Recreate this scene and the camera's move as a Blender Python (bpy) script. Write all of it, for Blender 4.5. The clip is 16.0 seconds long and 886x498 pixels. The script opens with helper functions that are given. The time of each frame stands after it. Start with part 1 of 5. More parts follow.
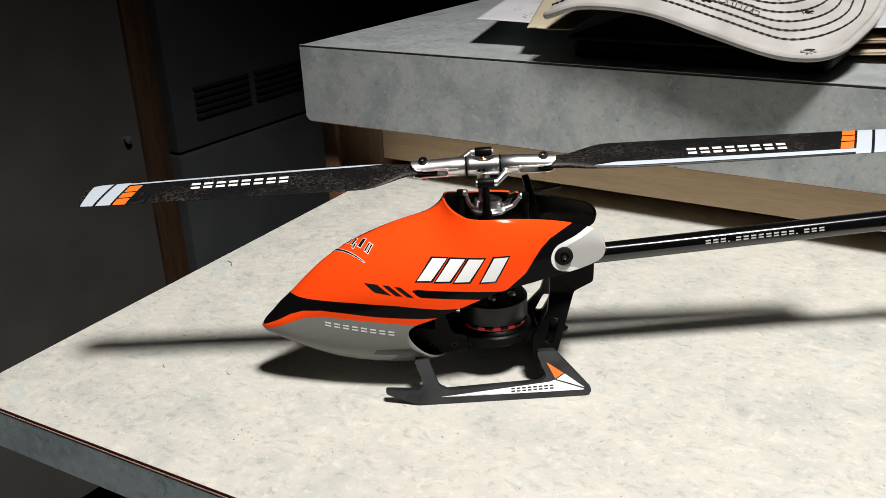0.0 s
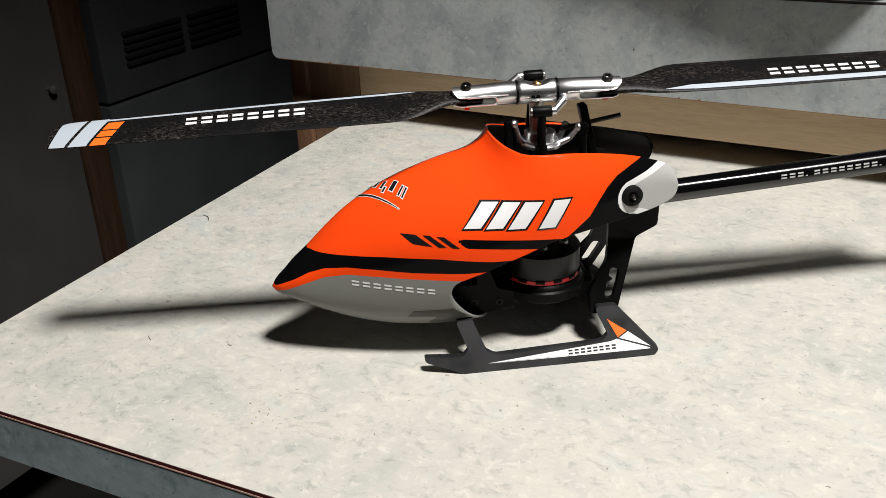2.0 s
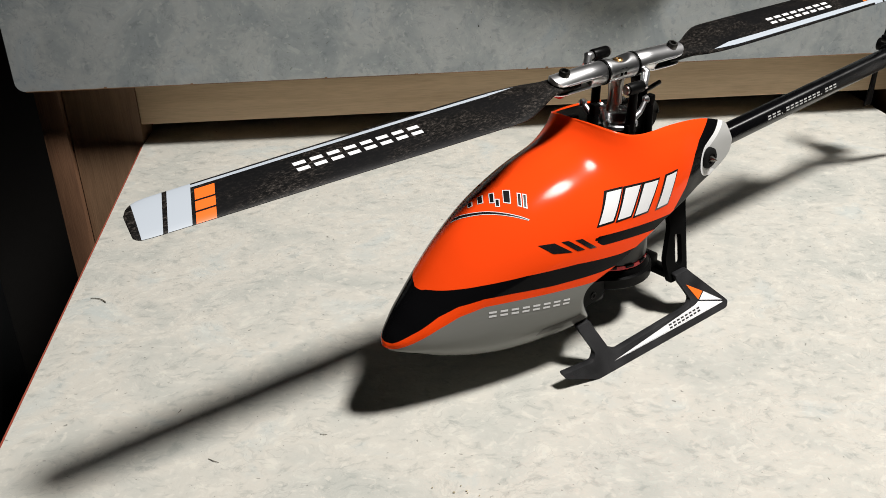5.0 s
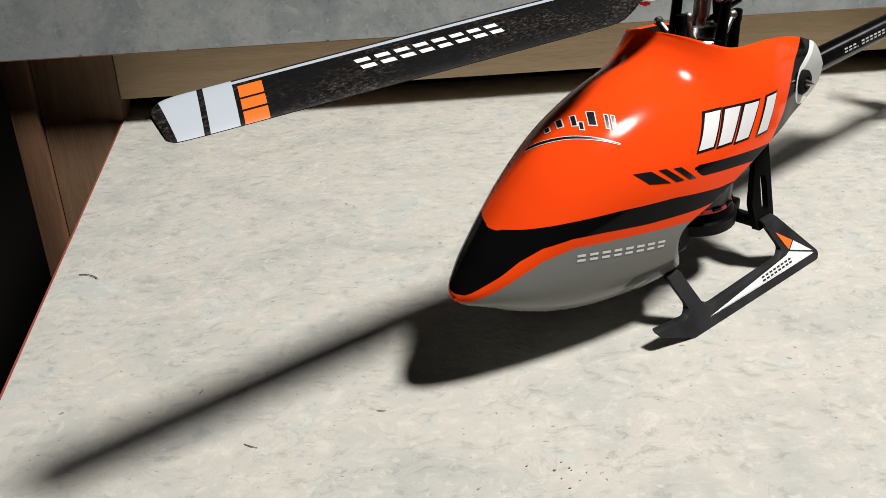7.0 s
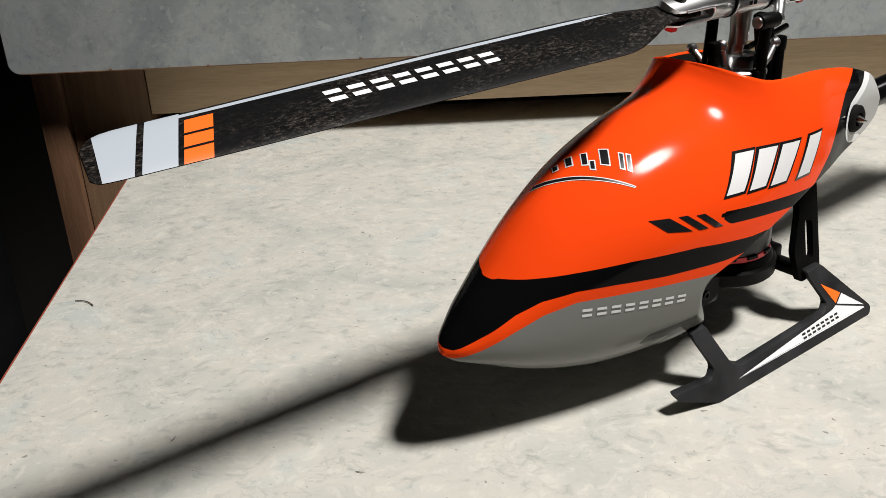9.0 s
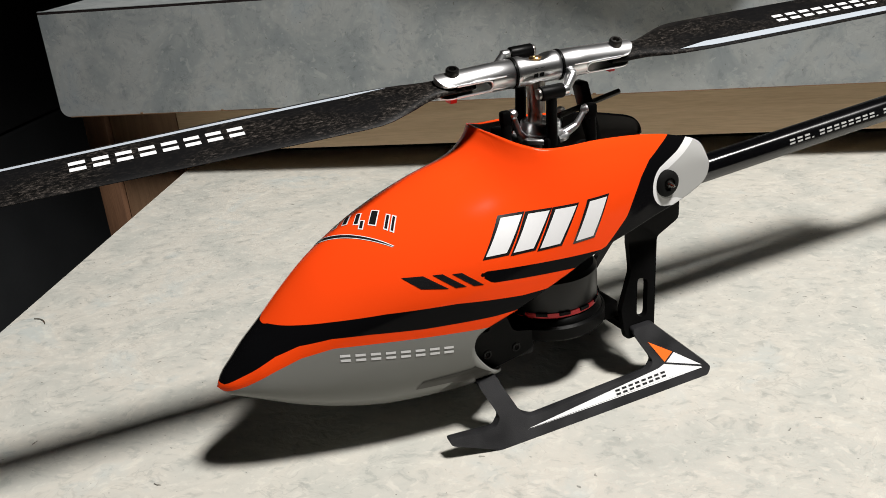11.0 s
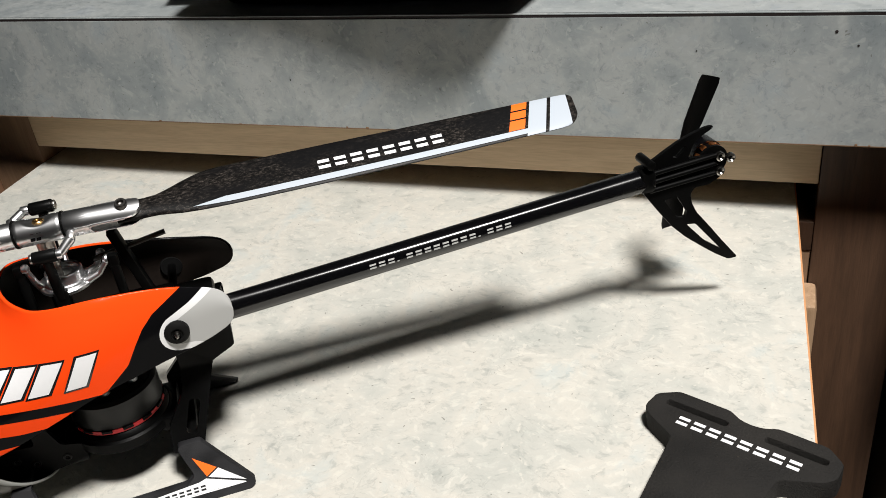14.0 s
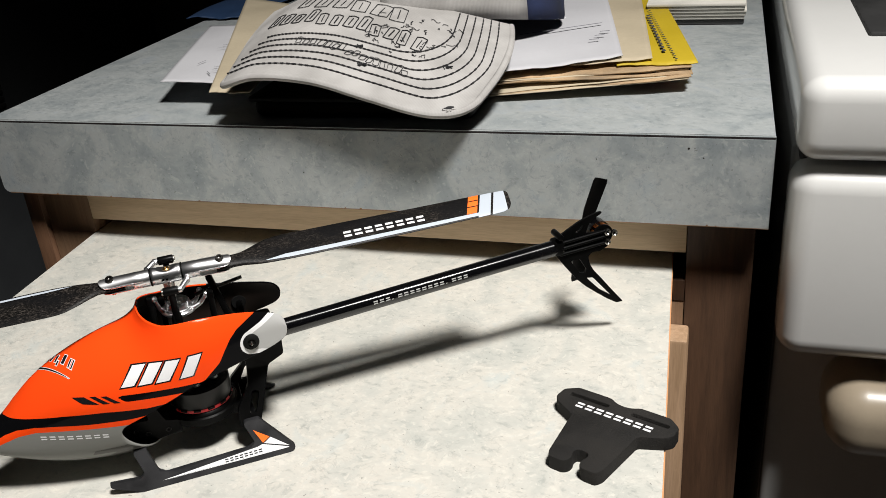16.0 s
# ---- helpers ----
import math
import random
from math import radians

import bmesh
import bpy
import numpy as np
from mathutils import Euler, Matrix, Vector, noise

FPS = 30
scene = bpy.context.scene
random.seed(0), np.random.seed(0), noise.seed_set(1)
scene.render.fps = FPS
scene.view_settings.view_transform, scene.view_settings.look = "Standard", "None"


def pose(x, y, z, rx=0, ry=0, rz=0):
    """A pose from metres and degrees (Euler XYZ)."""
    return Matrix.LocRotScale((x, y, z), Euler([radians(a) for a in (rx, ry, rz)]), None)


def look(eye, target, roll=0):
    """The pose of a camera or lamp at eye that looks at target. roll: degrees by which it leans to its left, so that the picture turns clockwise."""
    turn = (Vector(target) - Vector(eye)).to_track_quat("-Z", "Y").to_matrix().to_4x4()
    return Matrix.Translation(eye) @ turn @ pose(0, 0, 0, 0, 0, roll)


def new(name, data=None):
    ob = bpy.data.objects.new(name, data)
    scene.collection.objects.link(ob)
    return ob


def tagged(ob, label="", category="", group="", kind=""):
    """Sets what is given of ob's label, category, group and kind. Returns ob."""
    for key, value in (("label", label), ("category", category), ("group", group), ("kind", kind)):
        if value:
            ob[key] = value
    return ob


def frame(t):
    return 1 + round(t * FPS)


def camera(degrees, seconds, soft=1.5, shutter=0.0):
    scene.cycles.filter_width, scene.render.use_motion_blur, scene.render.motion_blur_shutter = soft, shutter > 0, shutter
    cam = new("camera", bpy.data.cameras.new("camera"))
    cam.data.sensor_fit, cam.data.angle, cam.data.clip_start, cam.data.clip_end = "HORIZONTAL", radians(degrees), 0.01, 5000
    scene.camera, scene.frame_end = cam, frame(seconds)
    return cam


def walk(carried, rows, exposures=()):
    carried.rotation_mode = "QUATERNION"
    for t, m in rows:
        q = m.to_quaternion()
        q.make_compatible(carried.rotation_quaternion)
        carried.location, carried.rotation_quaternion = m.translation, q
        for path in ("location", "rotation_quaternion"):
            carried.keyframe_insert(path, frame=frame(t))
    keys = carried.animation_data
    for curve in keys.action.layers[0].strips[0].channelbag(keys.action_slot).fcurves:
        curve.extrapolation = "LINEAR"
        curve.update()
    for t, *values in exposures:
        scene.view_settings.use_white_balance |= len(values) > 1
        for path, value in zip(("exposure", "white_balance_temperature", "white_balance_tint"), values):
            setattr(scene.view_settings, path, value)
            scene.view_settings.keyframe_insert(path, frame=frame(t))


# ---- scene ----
cam = camera(52.20, 16.0, soft=0.6)
PATH = [
    (0, (0.0264, 0.0114, 1.0042), (-0.1824, 0.3174, 0.8532), -2.80),
    (0.5, (0.0245, 0.0110, 0.9968), (-0.1833, 0.3179, 0.8464), -2.09),
    (1, (0.0220, 0.0175, 0.9921), (-0.1870, 0.3230, 0.8405), -2.15),
    (1.5, (0.0012, 0.0201, 0.9844), (-0.1938, 0.3316, 0.8265), -1.60),
    (1.7, (-0.0113, 0.0246, 0.9772), (-0.1999, 0.3388, 0.8169), -1.24),
    (2, (-0.0317, 0.0277, 0.9837), (-0.2077, 0.3439, 0.8132), -2.18),
    (2.3, (-0.0622, 0.0251, 0.9929), (-0.2184, 0.3472, 0.8144), -2.62),
    (2.5, (-0.0828, 0.0214, 0.9944), (-0.2234, 0.3505, 0.8157), -3.29),
    (3, (-0.1147, 0.0184, 0.9881), (-0.2040, 0.3659, 0.8113), -3.02),
    (3.2, (-0.1258, 0.0219, 0.9867), (-0.1923, 0.3739, 0.8087), -2.54),
    (5.3, (-0.2080, 0.0246, 0.9796), (-0.1846, 0.3806, 0.7985), -2.02),
    (5.5, (-0.2123, 0.0280, 0.9757), (-0.1832, 0.3843, 0.7963), -2.07),
    (6, (-0.2229, 0.0367, 0.9734), (-0.1842, 0.3905, 0.7910), -2.07),
    (6.5, (-0.2249, 0.0446, 0.9606), (-0.1864, 0.4001, 0.7814), -2.33),
    (7, (-0.2271, 0.0540, 0.9462), (-0.1917, 0.4132, 0.7738), -2.30),
    (7.5, (-0.2280, 0.0661, 0.9361), (-0.1929, 0.4267, 0.7666), -1.96),
    (8, (-0.2256, 0.0758, 0.9396), (-0.1935, 0.4338, 0.7642), -1.98),
    (8.2, (-0.2252, 0.0764, 0.9404), (-0.1936, 0.4351, 0.7662), -1.87),
    (10.3, (-0.1504, 0.0662, 0.9524), (-0.2079, 0.4294, 0.7950), -4.90),
    (10.5, (-0.1407, 0.0663, 0.9532), (-0.2020, 0.4292, 0.7965), -5.08),
    (11, (-0.1179, 0.0632, 0.9536), (-0.1932, 0.4248, 0.8001), -5.22),
    (11.5, (-0.0906, 0.0695, 0.9602), (-0.1776, 0.4241, 0.7967), -5.72),
    (12, (-0.0606, 0.0810, 0.9708), (-0.1576, 0.4257, 0.7927), -6.09),
    (12.5, (-0.0326, 0.0949, 0.9904), (-0.1434, 0.4240, 0.7918), -6.49),
    (12.7, (-0.0240, 0.0993, 0.9957), (-0.1341, 0.4249, 0.7911), -6.36),
    (13, (-0.0123, 0.1045, 0.9969), (-0.1307, 0.4282, 0.7940), -6.31),
    (13.3, (0.0009, 0.1094, 1.0001), (-0.1276, 0.4296, 0.7977), -6.71),
    (13.5, (0.0130, 0.1144, 1.0015), (-0.1182, 0.4329, 0.7982), -6.86),
    (14, (0.0381, 0.1225, 1.0119), (-0.0922, 0.4415, 0.8089), -7.10),
    (14.5, (0.0583, 0.1175, 1.0250), (-0.0767, 0.4393, 0.8294), -7.44),
    (15, (0.0778, 0.1105, 1.0369), (-0.0710, 0.4290, 0.8461), -7.52),
    (15.3, (0.0945, 0.0954, 1.0519), (-0.0617, 0.4094, 0.8598), -7.72),
    (15.5, (0.0899, 0.0761, 1.0594), (-0.0553, 0.3963, 0.8685), -6.49),
    (15.7, (0.0847, 0.0530, 1.0684), (-0.0479, 0.3795, 0.8790), -6.05),
    (16, (0.0724, 0.0036, 1.0694), (-0.0407, 0.3445, 0.8934), -4.83),
]
walk(cam, [(t, look(eye, target, roll)) for t, eye, target, roll in PATH], exposures=[(0, 0.03), (2.5, -0.05), (3, -0.05), (5.5, -0.10), (8, -0.13), (10.5, -0.14), (12, -0.12), (13, -0.07), (15, 0.0), (16, 0.0)])
from mathutils.bvhtree import BVHTree

# ---- world and light ----
T = 0.825                       # height of the pull-out board's top
world = bpy.data.worlds.new("world")
scene.world = world
world.use_nodes = True
world.node_tree.nodes["Background"].inputs[0].default_value = (0.75, 0.85, 1.0, 1)
world.node_tree.nodes["Background"].inputs[1].default_value = 0.0008

lamp = bpy.data.lights.new("room_lamp", "SPOT")
lamp.energy, lamp.shadow_soft_size, lamp.color = 142.0, 0.120, (1.0, 0.972, 0.935)
lamp.spot_size, lamp.spot_blend = radians(60), 1.0
new("room_lamp", lamp).matrix_world = look((0.408, 0.016, 2.125), (-0.02, 0.29, T))


# ---- materials ----
def material(name, base=(0.5, 0.5, 0.5), rough=0.5, metal=0.0, coat=0.0, spec=0.5):
    m = bpy.data.materials.new(name)
    m.use_nodes = True
    b = m.node_tree.nodes["Principled BSDF"]
    b.inputs["Base Color"].default_value = (*base, 1)
    b.inputs["Roughness"].default_value = rough
    b.inputs["Metallic"].default_value = metal
    b.inputs["Coat Weight"].default_value = coat
    b.inputs["Coat Roughness"].default_value = 0.06
    b.inputs["Specular IOR Level"].default_value = spec
    return m


def node(m, kind, **values):
    n = m.node_tree.nodes.new(kind)
    for key, value in values.items():
        if key in n.inputs:
            n.inputs[key].default_value = value
    return n


def wire(m, a, out, b, into):
    m.node_tree.links.new(a.outputs[out], b.inputs[into])


def shader(m):
    return m.node_tree.nodes["Principled BSDF"]


def ramp(m, stops, constant=False):
    n = m.node_tree.nodes.new("ShaderNodeValToRGB")
    e = n.color_ramp.elements
    e[0].position, e[0].color = stops[0][0], (*stops[0][1], 1)
    e[1].position, e[1].color = stops[-1][0], (*stops[-1][1], 1)
    for p, c in stops[1:-1]:
        e.new(p).color = (*c, 1)
    if constant:
        n.color_ramp.interpolation = "CONSTANT"
    return n


def coords(m, scale=(1, 1, 1), turn=(0, 0, 0)):
    c = m.node_tree.nodes.new("ShaderNodeTexCoord")
    p = m.node_tree.nodes.new("ShaderNodeMapping")
    p.inputs["Scale"].default_value = scale
    p.inputs["Rotation"].default_value = turn
    wire(m, c, "Object", p, "Vector")
    return p


def blend(m, fac, a, b, mode="MIX"):
    """Mix of two colours, each a tuple or a node and its output; fac a number or a node and its output."""
    n = m.node_tree.nodes.new("ShaderNodeMix")
    n.data_type, n.blend_type = "RGBA", mode
    for slot, v in ((0, fac), (6, a), (7, b)):
        if isinstance(v, tuple) and len(v) == 2 and not isinstance(v[0], (int, float)):
            m.node_tree.links.new(v[0].outputs[v[1]], n.inputs[slot])
        elif isinstance(v, tuple):
            n.inputs[slot].default_value = (*v, 1)
        else:
            n.inputs[slot].default_value = v
    return n


def bump(m, source, out, strength, distance):
    n = node(m, "ShaderNodeBump", Strength=strength, Distance=distance)
    wire(m, source, out, n, "Height")
    wire(m, n, "Normal", shader(m), "Normal")
    return n


def speckled(name, base, rough, metal=0.0, coat=0.0, scale=900.0, spread=0.25, relief=0.15, spec=0.5, unit=1.0):
    """A plain surface with fine grain, slow stains and a little relief."""
    m = material(name, base, rough, metal, coat, spec)
    c = coords(m, (unit,) * 3)
    fine = node(m, "ShaderNodeTexNoise", Scale=scale, Detail=5.0, Roughness=0.65)
    slow = node(m, "ShaderNodeTexNoise", Scale=scale / 28, Detail=4.0)
    wire(m, c, "Vector", fine, "Vector"), wire(m, c, "Vector", slow, "Vector")
    lo, hi = tuple(v * (1 - spread) for v in base), tuple(min(1, v * (1 + spread)) for v in base)
    a = ramp(m, [(0.3, lo), (0.7, hi)])
    wire(m, slow, "Fac", a, "Fac")
    b = ramp(m, [(0.3, (1 - spread * 0.6,) * 3), (0.7, (1, 1, 1))])
    wire(m, fine, "Fac", b, "Fac")
    mix = blend(m, 1.0, (a, "Color"), (b, "Color"), "MULTIPLY")
    wire(m, mix, 2, shader(m), "Base Color")
    r = ramp(m, [(0.3, (rough * 0.8,) * 3), (0.7, (min(1, rough * 1.25),) * 3)])
    wire(m, slow, "Fac", r, "Fac"), wire(m, r, "Color", shader(m), "Roughness")
    bump(m, fine, "Fac", relief, 0.0004)
    return m


def laminate(name, light, mid, dark, cool, turn=0.0, rough=0.42, contrast=1.0, relief=0.10):
    """Worn counter laminate: cloudy patches, fine worm-like flecks, thin veins, small dark nicks."""
    def grey(k, tint=(1, 1, 1)):
        return tuple(max(0.0, 1 + (v * k - 1) * contrast) for v in tint)

    m = material(name, mid, rough)
    c = coords(m, turn=(0, 0, turn))
    warp = node(m, "ShaderNodeTexNoise", Scale=70.0, Detail=3.0)
    wire(m, c, "Vector", warp, "Vector")
    add = m.node_tree.nodes.new("ShaderNodeVectorMath")
    add.operation = "MULTIPLY_ADD"
    add.inputs[1].default_value = (0.012, 0.012, 0.012)
    wire(m, warp, "Color", add, 0), wire(m, c, "Vector", add, 2)
    cloud = node(m, "ShaderNodeTexNoise", Scale=34.0, Detail=6.0, Roughness=0.62, Distortion=0.6)
    wire(m, c, "Vector", cloud, "Vector")
    stretch = node(m, "ShaderNodeMapping")
    stretch.inputs["Scale"].default_value = (1.0, 1.4, 1.4)
    wire(m, add, 0, stretch, "Vector")
    fleck = node(m, "ShaderNodeTexNoise", Scale=205.0, Detail=5.0, Roughness=0.62)
    wire(m, stretch, "Vector", fleck, "Vector")
    vein = node(m, "ShaderNodeTexNoise", Scale=150.0, Detail=3.0, Roughness=0.5, Distortion=0.8)
    wire(m, stretch, "Vector", vein, "Vector")
    pale = node(m, "ShaderNodeTexNoise", Scale=330.0, Detail=2.0)
    wire(m, add, 0, pale, "Vector")
    base = ramp(m, [(0.32, dark), (0.45, mid), (0.56, light), (0.70, cool)])
    wire(m, cloud, "Fac", base, "Fac")
    worm = ramp(m, [(0.32, grey(0.76, (0.97, 1, 1.01))), (0.395, grey(0.88, (0.98, 1, 1.01))), (0.425, grey(0.97)), (0.50, (1, 1, 1)), (0.585, (1, 1, 1)), (0.605, grey(1.07)), (0.68, grey(1.12, (1, 1, 0.98)))])
    wire(m, fleck, "Fac", worm, "Fac")
    mix = blend(m, 1.0, (base, "Color"), (worm, "Color"), "MULTIPLY")
    thread = ramp(m, [(0.470, (1, 1, 1)), (0.490, grey(0.84, (0.99, 1, 1.01))), (0.505, grey(0.88)), (0.525, grey(1.05)), (0.55, (1, 1, 1))])
    wire(m, vein, "Fac", thread, "Fac")
    gate = ramp(m, [(0.46, (0, 0, 0)), (0.60, (1, 1, 1))])
    wire(m, warp, "Fac", gate, "Fac")
    veined = blend(m, (gate, "Color"), (1, 1, 1), (thread, "Color"))
    lined = blend(m, 1.0, (mix, 2), (veined, 2), "MULTIPLY")
    spot = ramp(m, [(0.61, (0, 0, 0)), (0.68, (0.6, 0.6, 0.6))])
    wire(m, pale, "Fac", spot, "Fac")
    two = blend(m, (spot, "Color"), (lined, 2), tuple(min(1, v * 1.10) for v in light))
    nick = node(m, "ShaderNodeTexNoise", Scale=520.0, Detail=1.5)
    wire(m, stretch, "Vector", nick, "Vector")
    mark = ramp(m, [(0.735, (0, 0, 0)), (0.765, (0.6, 0.6, 0.6))])
    wire(m, nick, "Fac", mark, "Fac")
    three = blend(m, (mark, "Color"), (two, 2), (0.10, 0.10, 0.085))
    wire(m, three, 2, shader(m), "Base Color")
    r = ramp(m, [(0.3, (rough * 0.8,) * 3), (0.7, (rough * 1.3,) * 3)])
    wire(m, fleck, "Fac", r, "Fac"), wire(m, r, "Color", shader(m), "Roughness")
    bump(m, fleck, "Fac", relief, 0.0003)
    return m


def wood(name, light, dark, along=(1, 14, 14), rough=0.55):
    m = material(name, light, rough)
    c = coords(m, along)
    grain = node(m, "ShaderNodeTexNoise", Scale=16.0, Detail=7.0, Roughness=0.6, Distortion=0.6)
    wire(m, c, "Vector", grain, "Vector")
    fine = node(m, "ShaderNodeTexNoise", Scale=110.0, Detail=4.0)
    wire(m, c, "Vector", fine, "Vector")
    a = ramp(m, [(0.32, dark), (0.62, light)])
    wire(m, grain, "Fac", a, "Fac")
    b = ramp(m, [(0.35, (0.88, 0.88, 0.88)), (0.6, (1, 1, 1))])
    wire(m, fine, "Fac", b, "Fac")
    mix = blend(m, 1.0, (a, "Color"), (b, "Color"), "MULTIPLY")
    wire(m, mix, 2, shader(m), "Base Color")
    bump(m, fine, "Fac", 0.25, 0.0005)
    return m


LAM_BOARD = laminate("board_laminate", (0.568, 0.546, 0.490), (0.516, 0.509, 0.464), (0.458, 0.462, 0.424), (0.500, 0.522, 0.496), contrast=0.75, relief=0.7)
LAM_COUNTER = laminate("counter_laminate", (0.326, 0.345, 0.344), (0.280, 0.303, 0.306), (0.232, 0.255, 0.264), (0.288, 0.317, 0.337), 0.6, contrast=0.7)
LAM_EDGE = laminate("edge_laminate", (0.350, 0.368, 0.366), (0.284, 0.310, 0.315), (0.229, 0.258, 0.270), (0.309, 0.345, 0.363), 1.1, contrast=0.8)
LAM_SIDE = laminate("board_edge_laminate", (0.46, 0.55, 0.57), (0.39, 0.475, 0.49), (0.29, 0.36, 0.38), (0.45, 0.54, 0.56), 2.0)
KERF = material("laminate_core", (0.010, 0.005, 0.005), 0.6)
KERF_RED = material("red_laminate_core", (0.085, 0.010, 0.009), 0.6)
LIP_BROWN = speckled("brown_worn_edge", (0.20, 0.115, 0.06), 0.7, scale=900.0, spread=0.4)
PINK = material("laminate_lip", (0.85, 0.55, 0.45), 0.5)
WOOD = wood("pine_rail", (0.61, 0.45, 0.285), (0.52, 0.375, 0.232))
# the rail's pine again, with the shade on the stile put into the colour
WOOD_UP = wood("shaded_pine", (0.26, 0.158, 0.092), (0.19, 0.113, 0.064), (14, 14, 1))
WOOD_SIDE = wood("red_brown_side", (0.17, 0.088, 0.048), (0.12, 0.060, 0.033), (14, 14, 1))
# brown post wood, darkened further to carry the shade beside the cooker
WOOD_SHADED = wood("brown_shaded_post", (0.082, 0.043, 0.024), (0.052, 0.028, 0.016), (14, 14, 1))
WOOD_PALE = wood("pale_pine", (0.46, 0.30, 0.185), (0.33, 0.21, 0.12), (14, 14, 1))
WOOD_DARK = wood("stained_jamb", (0.10, 0.055, 0.03), (0.05, 0.028, 0.016), (14, 14, 1))
DARK = material("cabinet_inside_shade", (0.012, 0.010, 0.008), 0.9)
PANEL = speckled("grey_painted_panel", (0.125, 0.123, 0.115), 0.55, scale=300.0, spread=0.12)
VENTED = speckled("grey_enamel_casing", (0.074, 0.079, 0.084), 0.45, scale=300.0, spread=0.12)
BLACK_GAP = material("louvre_shadow", (0.008, 0.008, 0.008), 0.9)
FLOOR = speckled("vinyl_floor", (0.15, 0.122, 0.105), 0.5, scale=120.0, spread=0.3)
WALL = speckled("painted_wall", (0.07, 0.066, 0.062), 0.85, scale=90.0, spread=0.1)
ENAMEL = speckled("white_enamel", (0.62, 0.62, 0.605), 0.22, coat=0.3, scale=200.0, spread=0.03, relief=0.02)
SEAM = material("appliance_seam", (0.02, 0.02, 0.018), 0.8)
IRON = speckled("cast_iron", (0.02, 0.02, 0.02), 0.6, scale=700.0)


# ---- building helpers ----
def thing(name, m, label, category, group="", kind=""):
    return_ob = new(name)
    return_ob.empty_display_size = 0.01
    return_ob.matrix_world = m
    return tagged(return_ob, label, category, group, kind)


def finish(bm, name, materials, smooth=True):
    me = bpy.data.meshes.new(name)
    bmesh.ops.recalc_face_normals(bm, faces=bm.faces[:])
    bm.to_mesh(me)
    bm.free()
    for m in materials if isinstance(materials, (list, tuple)) else [materials]:
        me.materials.append(m)
    for p in me.polygons:
        p.use_smooth = smooth
    if smooth:
        me.set_sharp_from_angle(angle=radians(38))
    return me


def part(name, bm, mat, parent=None, label="", smooth=True):
    ob = new(name, finish(bm, name, mat, smooth))
    if parent:
        ob.parent = parent
    return tagged(ob, label)


def structure(name, bm, mat, label, category, smooth=True):
    return tagged(part(name, bm, mat, None, "", smooth), label, category, "", "structure")


def box(bm, lo, hi, bevel=0.0, segments=2, m=None):
    """A box between two corners, with rounded edges, added to bm."""
    lo, hi = Vector(lo), Vector(hi)
    made = bmesh.ops.create_cube(bm, size=1.0, matrix=Matrix.Translation((lo + hi) / 2) @ Matrix.Diagonal((*(hi - lo), 1)))
    vs = made["verts"]
    if bevel:
        es = list({e for v in vs for e in v.link_edges})
        r = bmesh.ops.bevel(bm, geom=es, offset=bevel, segments=segments, profile=0.5, affect="EDGES")
        vs = list({v for f in r["faces"] for v in f.verts} | {v for v in vs if v.is_valid})
    if m:
        bmesh.ops.transform(bm, matrix=m, verts=vs)
    return vs


def rod(bm, a, b, r1, r2=None, sides=20, bevel=0.0):
    """A capped round rod from a to b."""
    a, b = Vector(a), Vector(b)
    d = b - a
    m = Matrix.Translation((a + b) / 2) @ d.to_track_quat("Z", "Y").to_matrix().to_4x4()
    made = bmesh.ops.create_cone(bm, cap_ends=True, segments=sides, radius1=r1, radius2=r1 if r2 is None else r2, depth=d.length, matrix=m)
    if bevel:
        es = [e for e in {e for v in made["verts"] for e in v.link_edges} if any(len(f.verts) > 4 for f in e.link_faces)]
        bmesh.ops.bevel(bm, geom=es, offset=bevel, segments=2, profile=0.5, affect="EDGES")


def spun(bm, profile, centre, axis, sides=28):
    """A body of revolution: profile of (radius, height) along axis from centre."""
    q = Vector(axis).to_track_quat("Z", "Y").to_matrix().to_4x4()
    m = Matrix.Translation(centre) @ q
    rings = []
    for r, h in profile:
        rings.append([bm.verts.new(m @ Vector((r * math.cos(2 * math.pi * k / sides), r * math.sin(2 * math.pi * k / sides), h))) for k in range(sides)])
    for a, b in zip(rings, rings[1:]):
        for k in range(sides):
            bm.faces.new((a[k], a[(k + 1) % sides], b[(k + 1) % sides], b[k]))
    if profile[0][0] > 1e-6:
        bm.faces.new(rings[0][::-1])
    if profile[-1][0] > 1e-6:
        bm.faces.new(rings[-1])


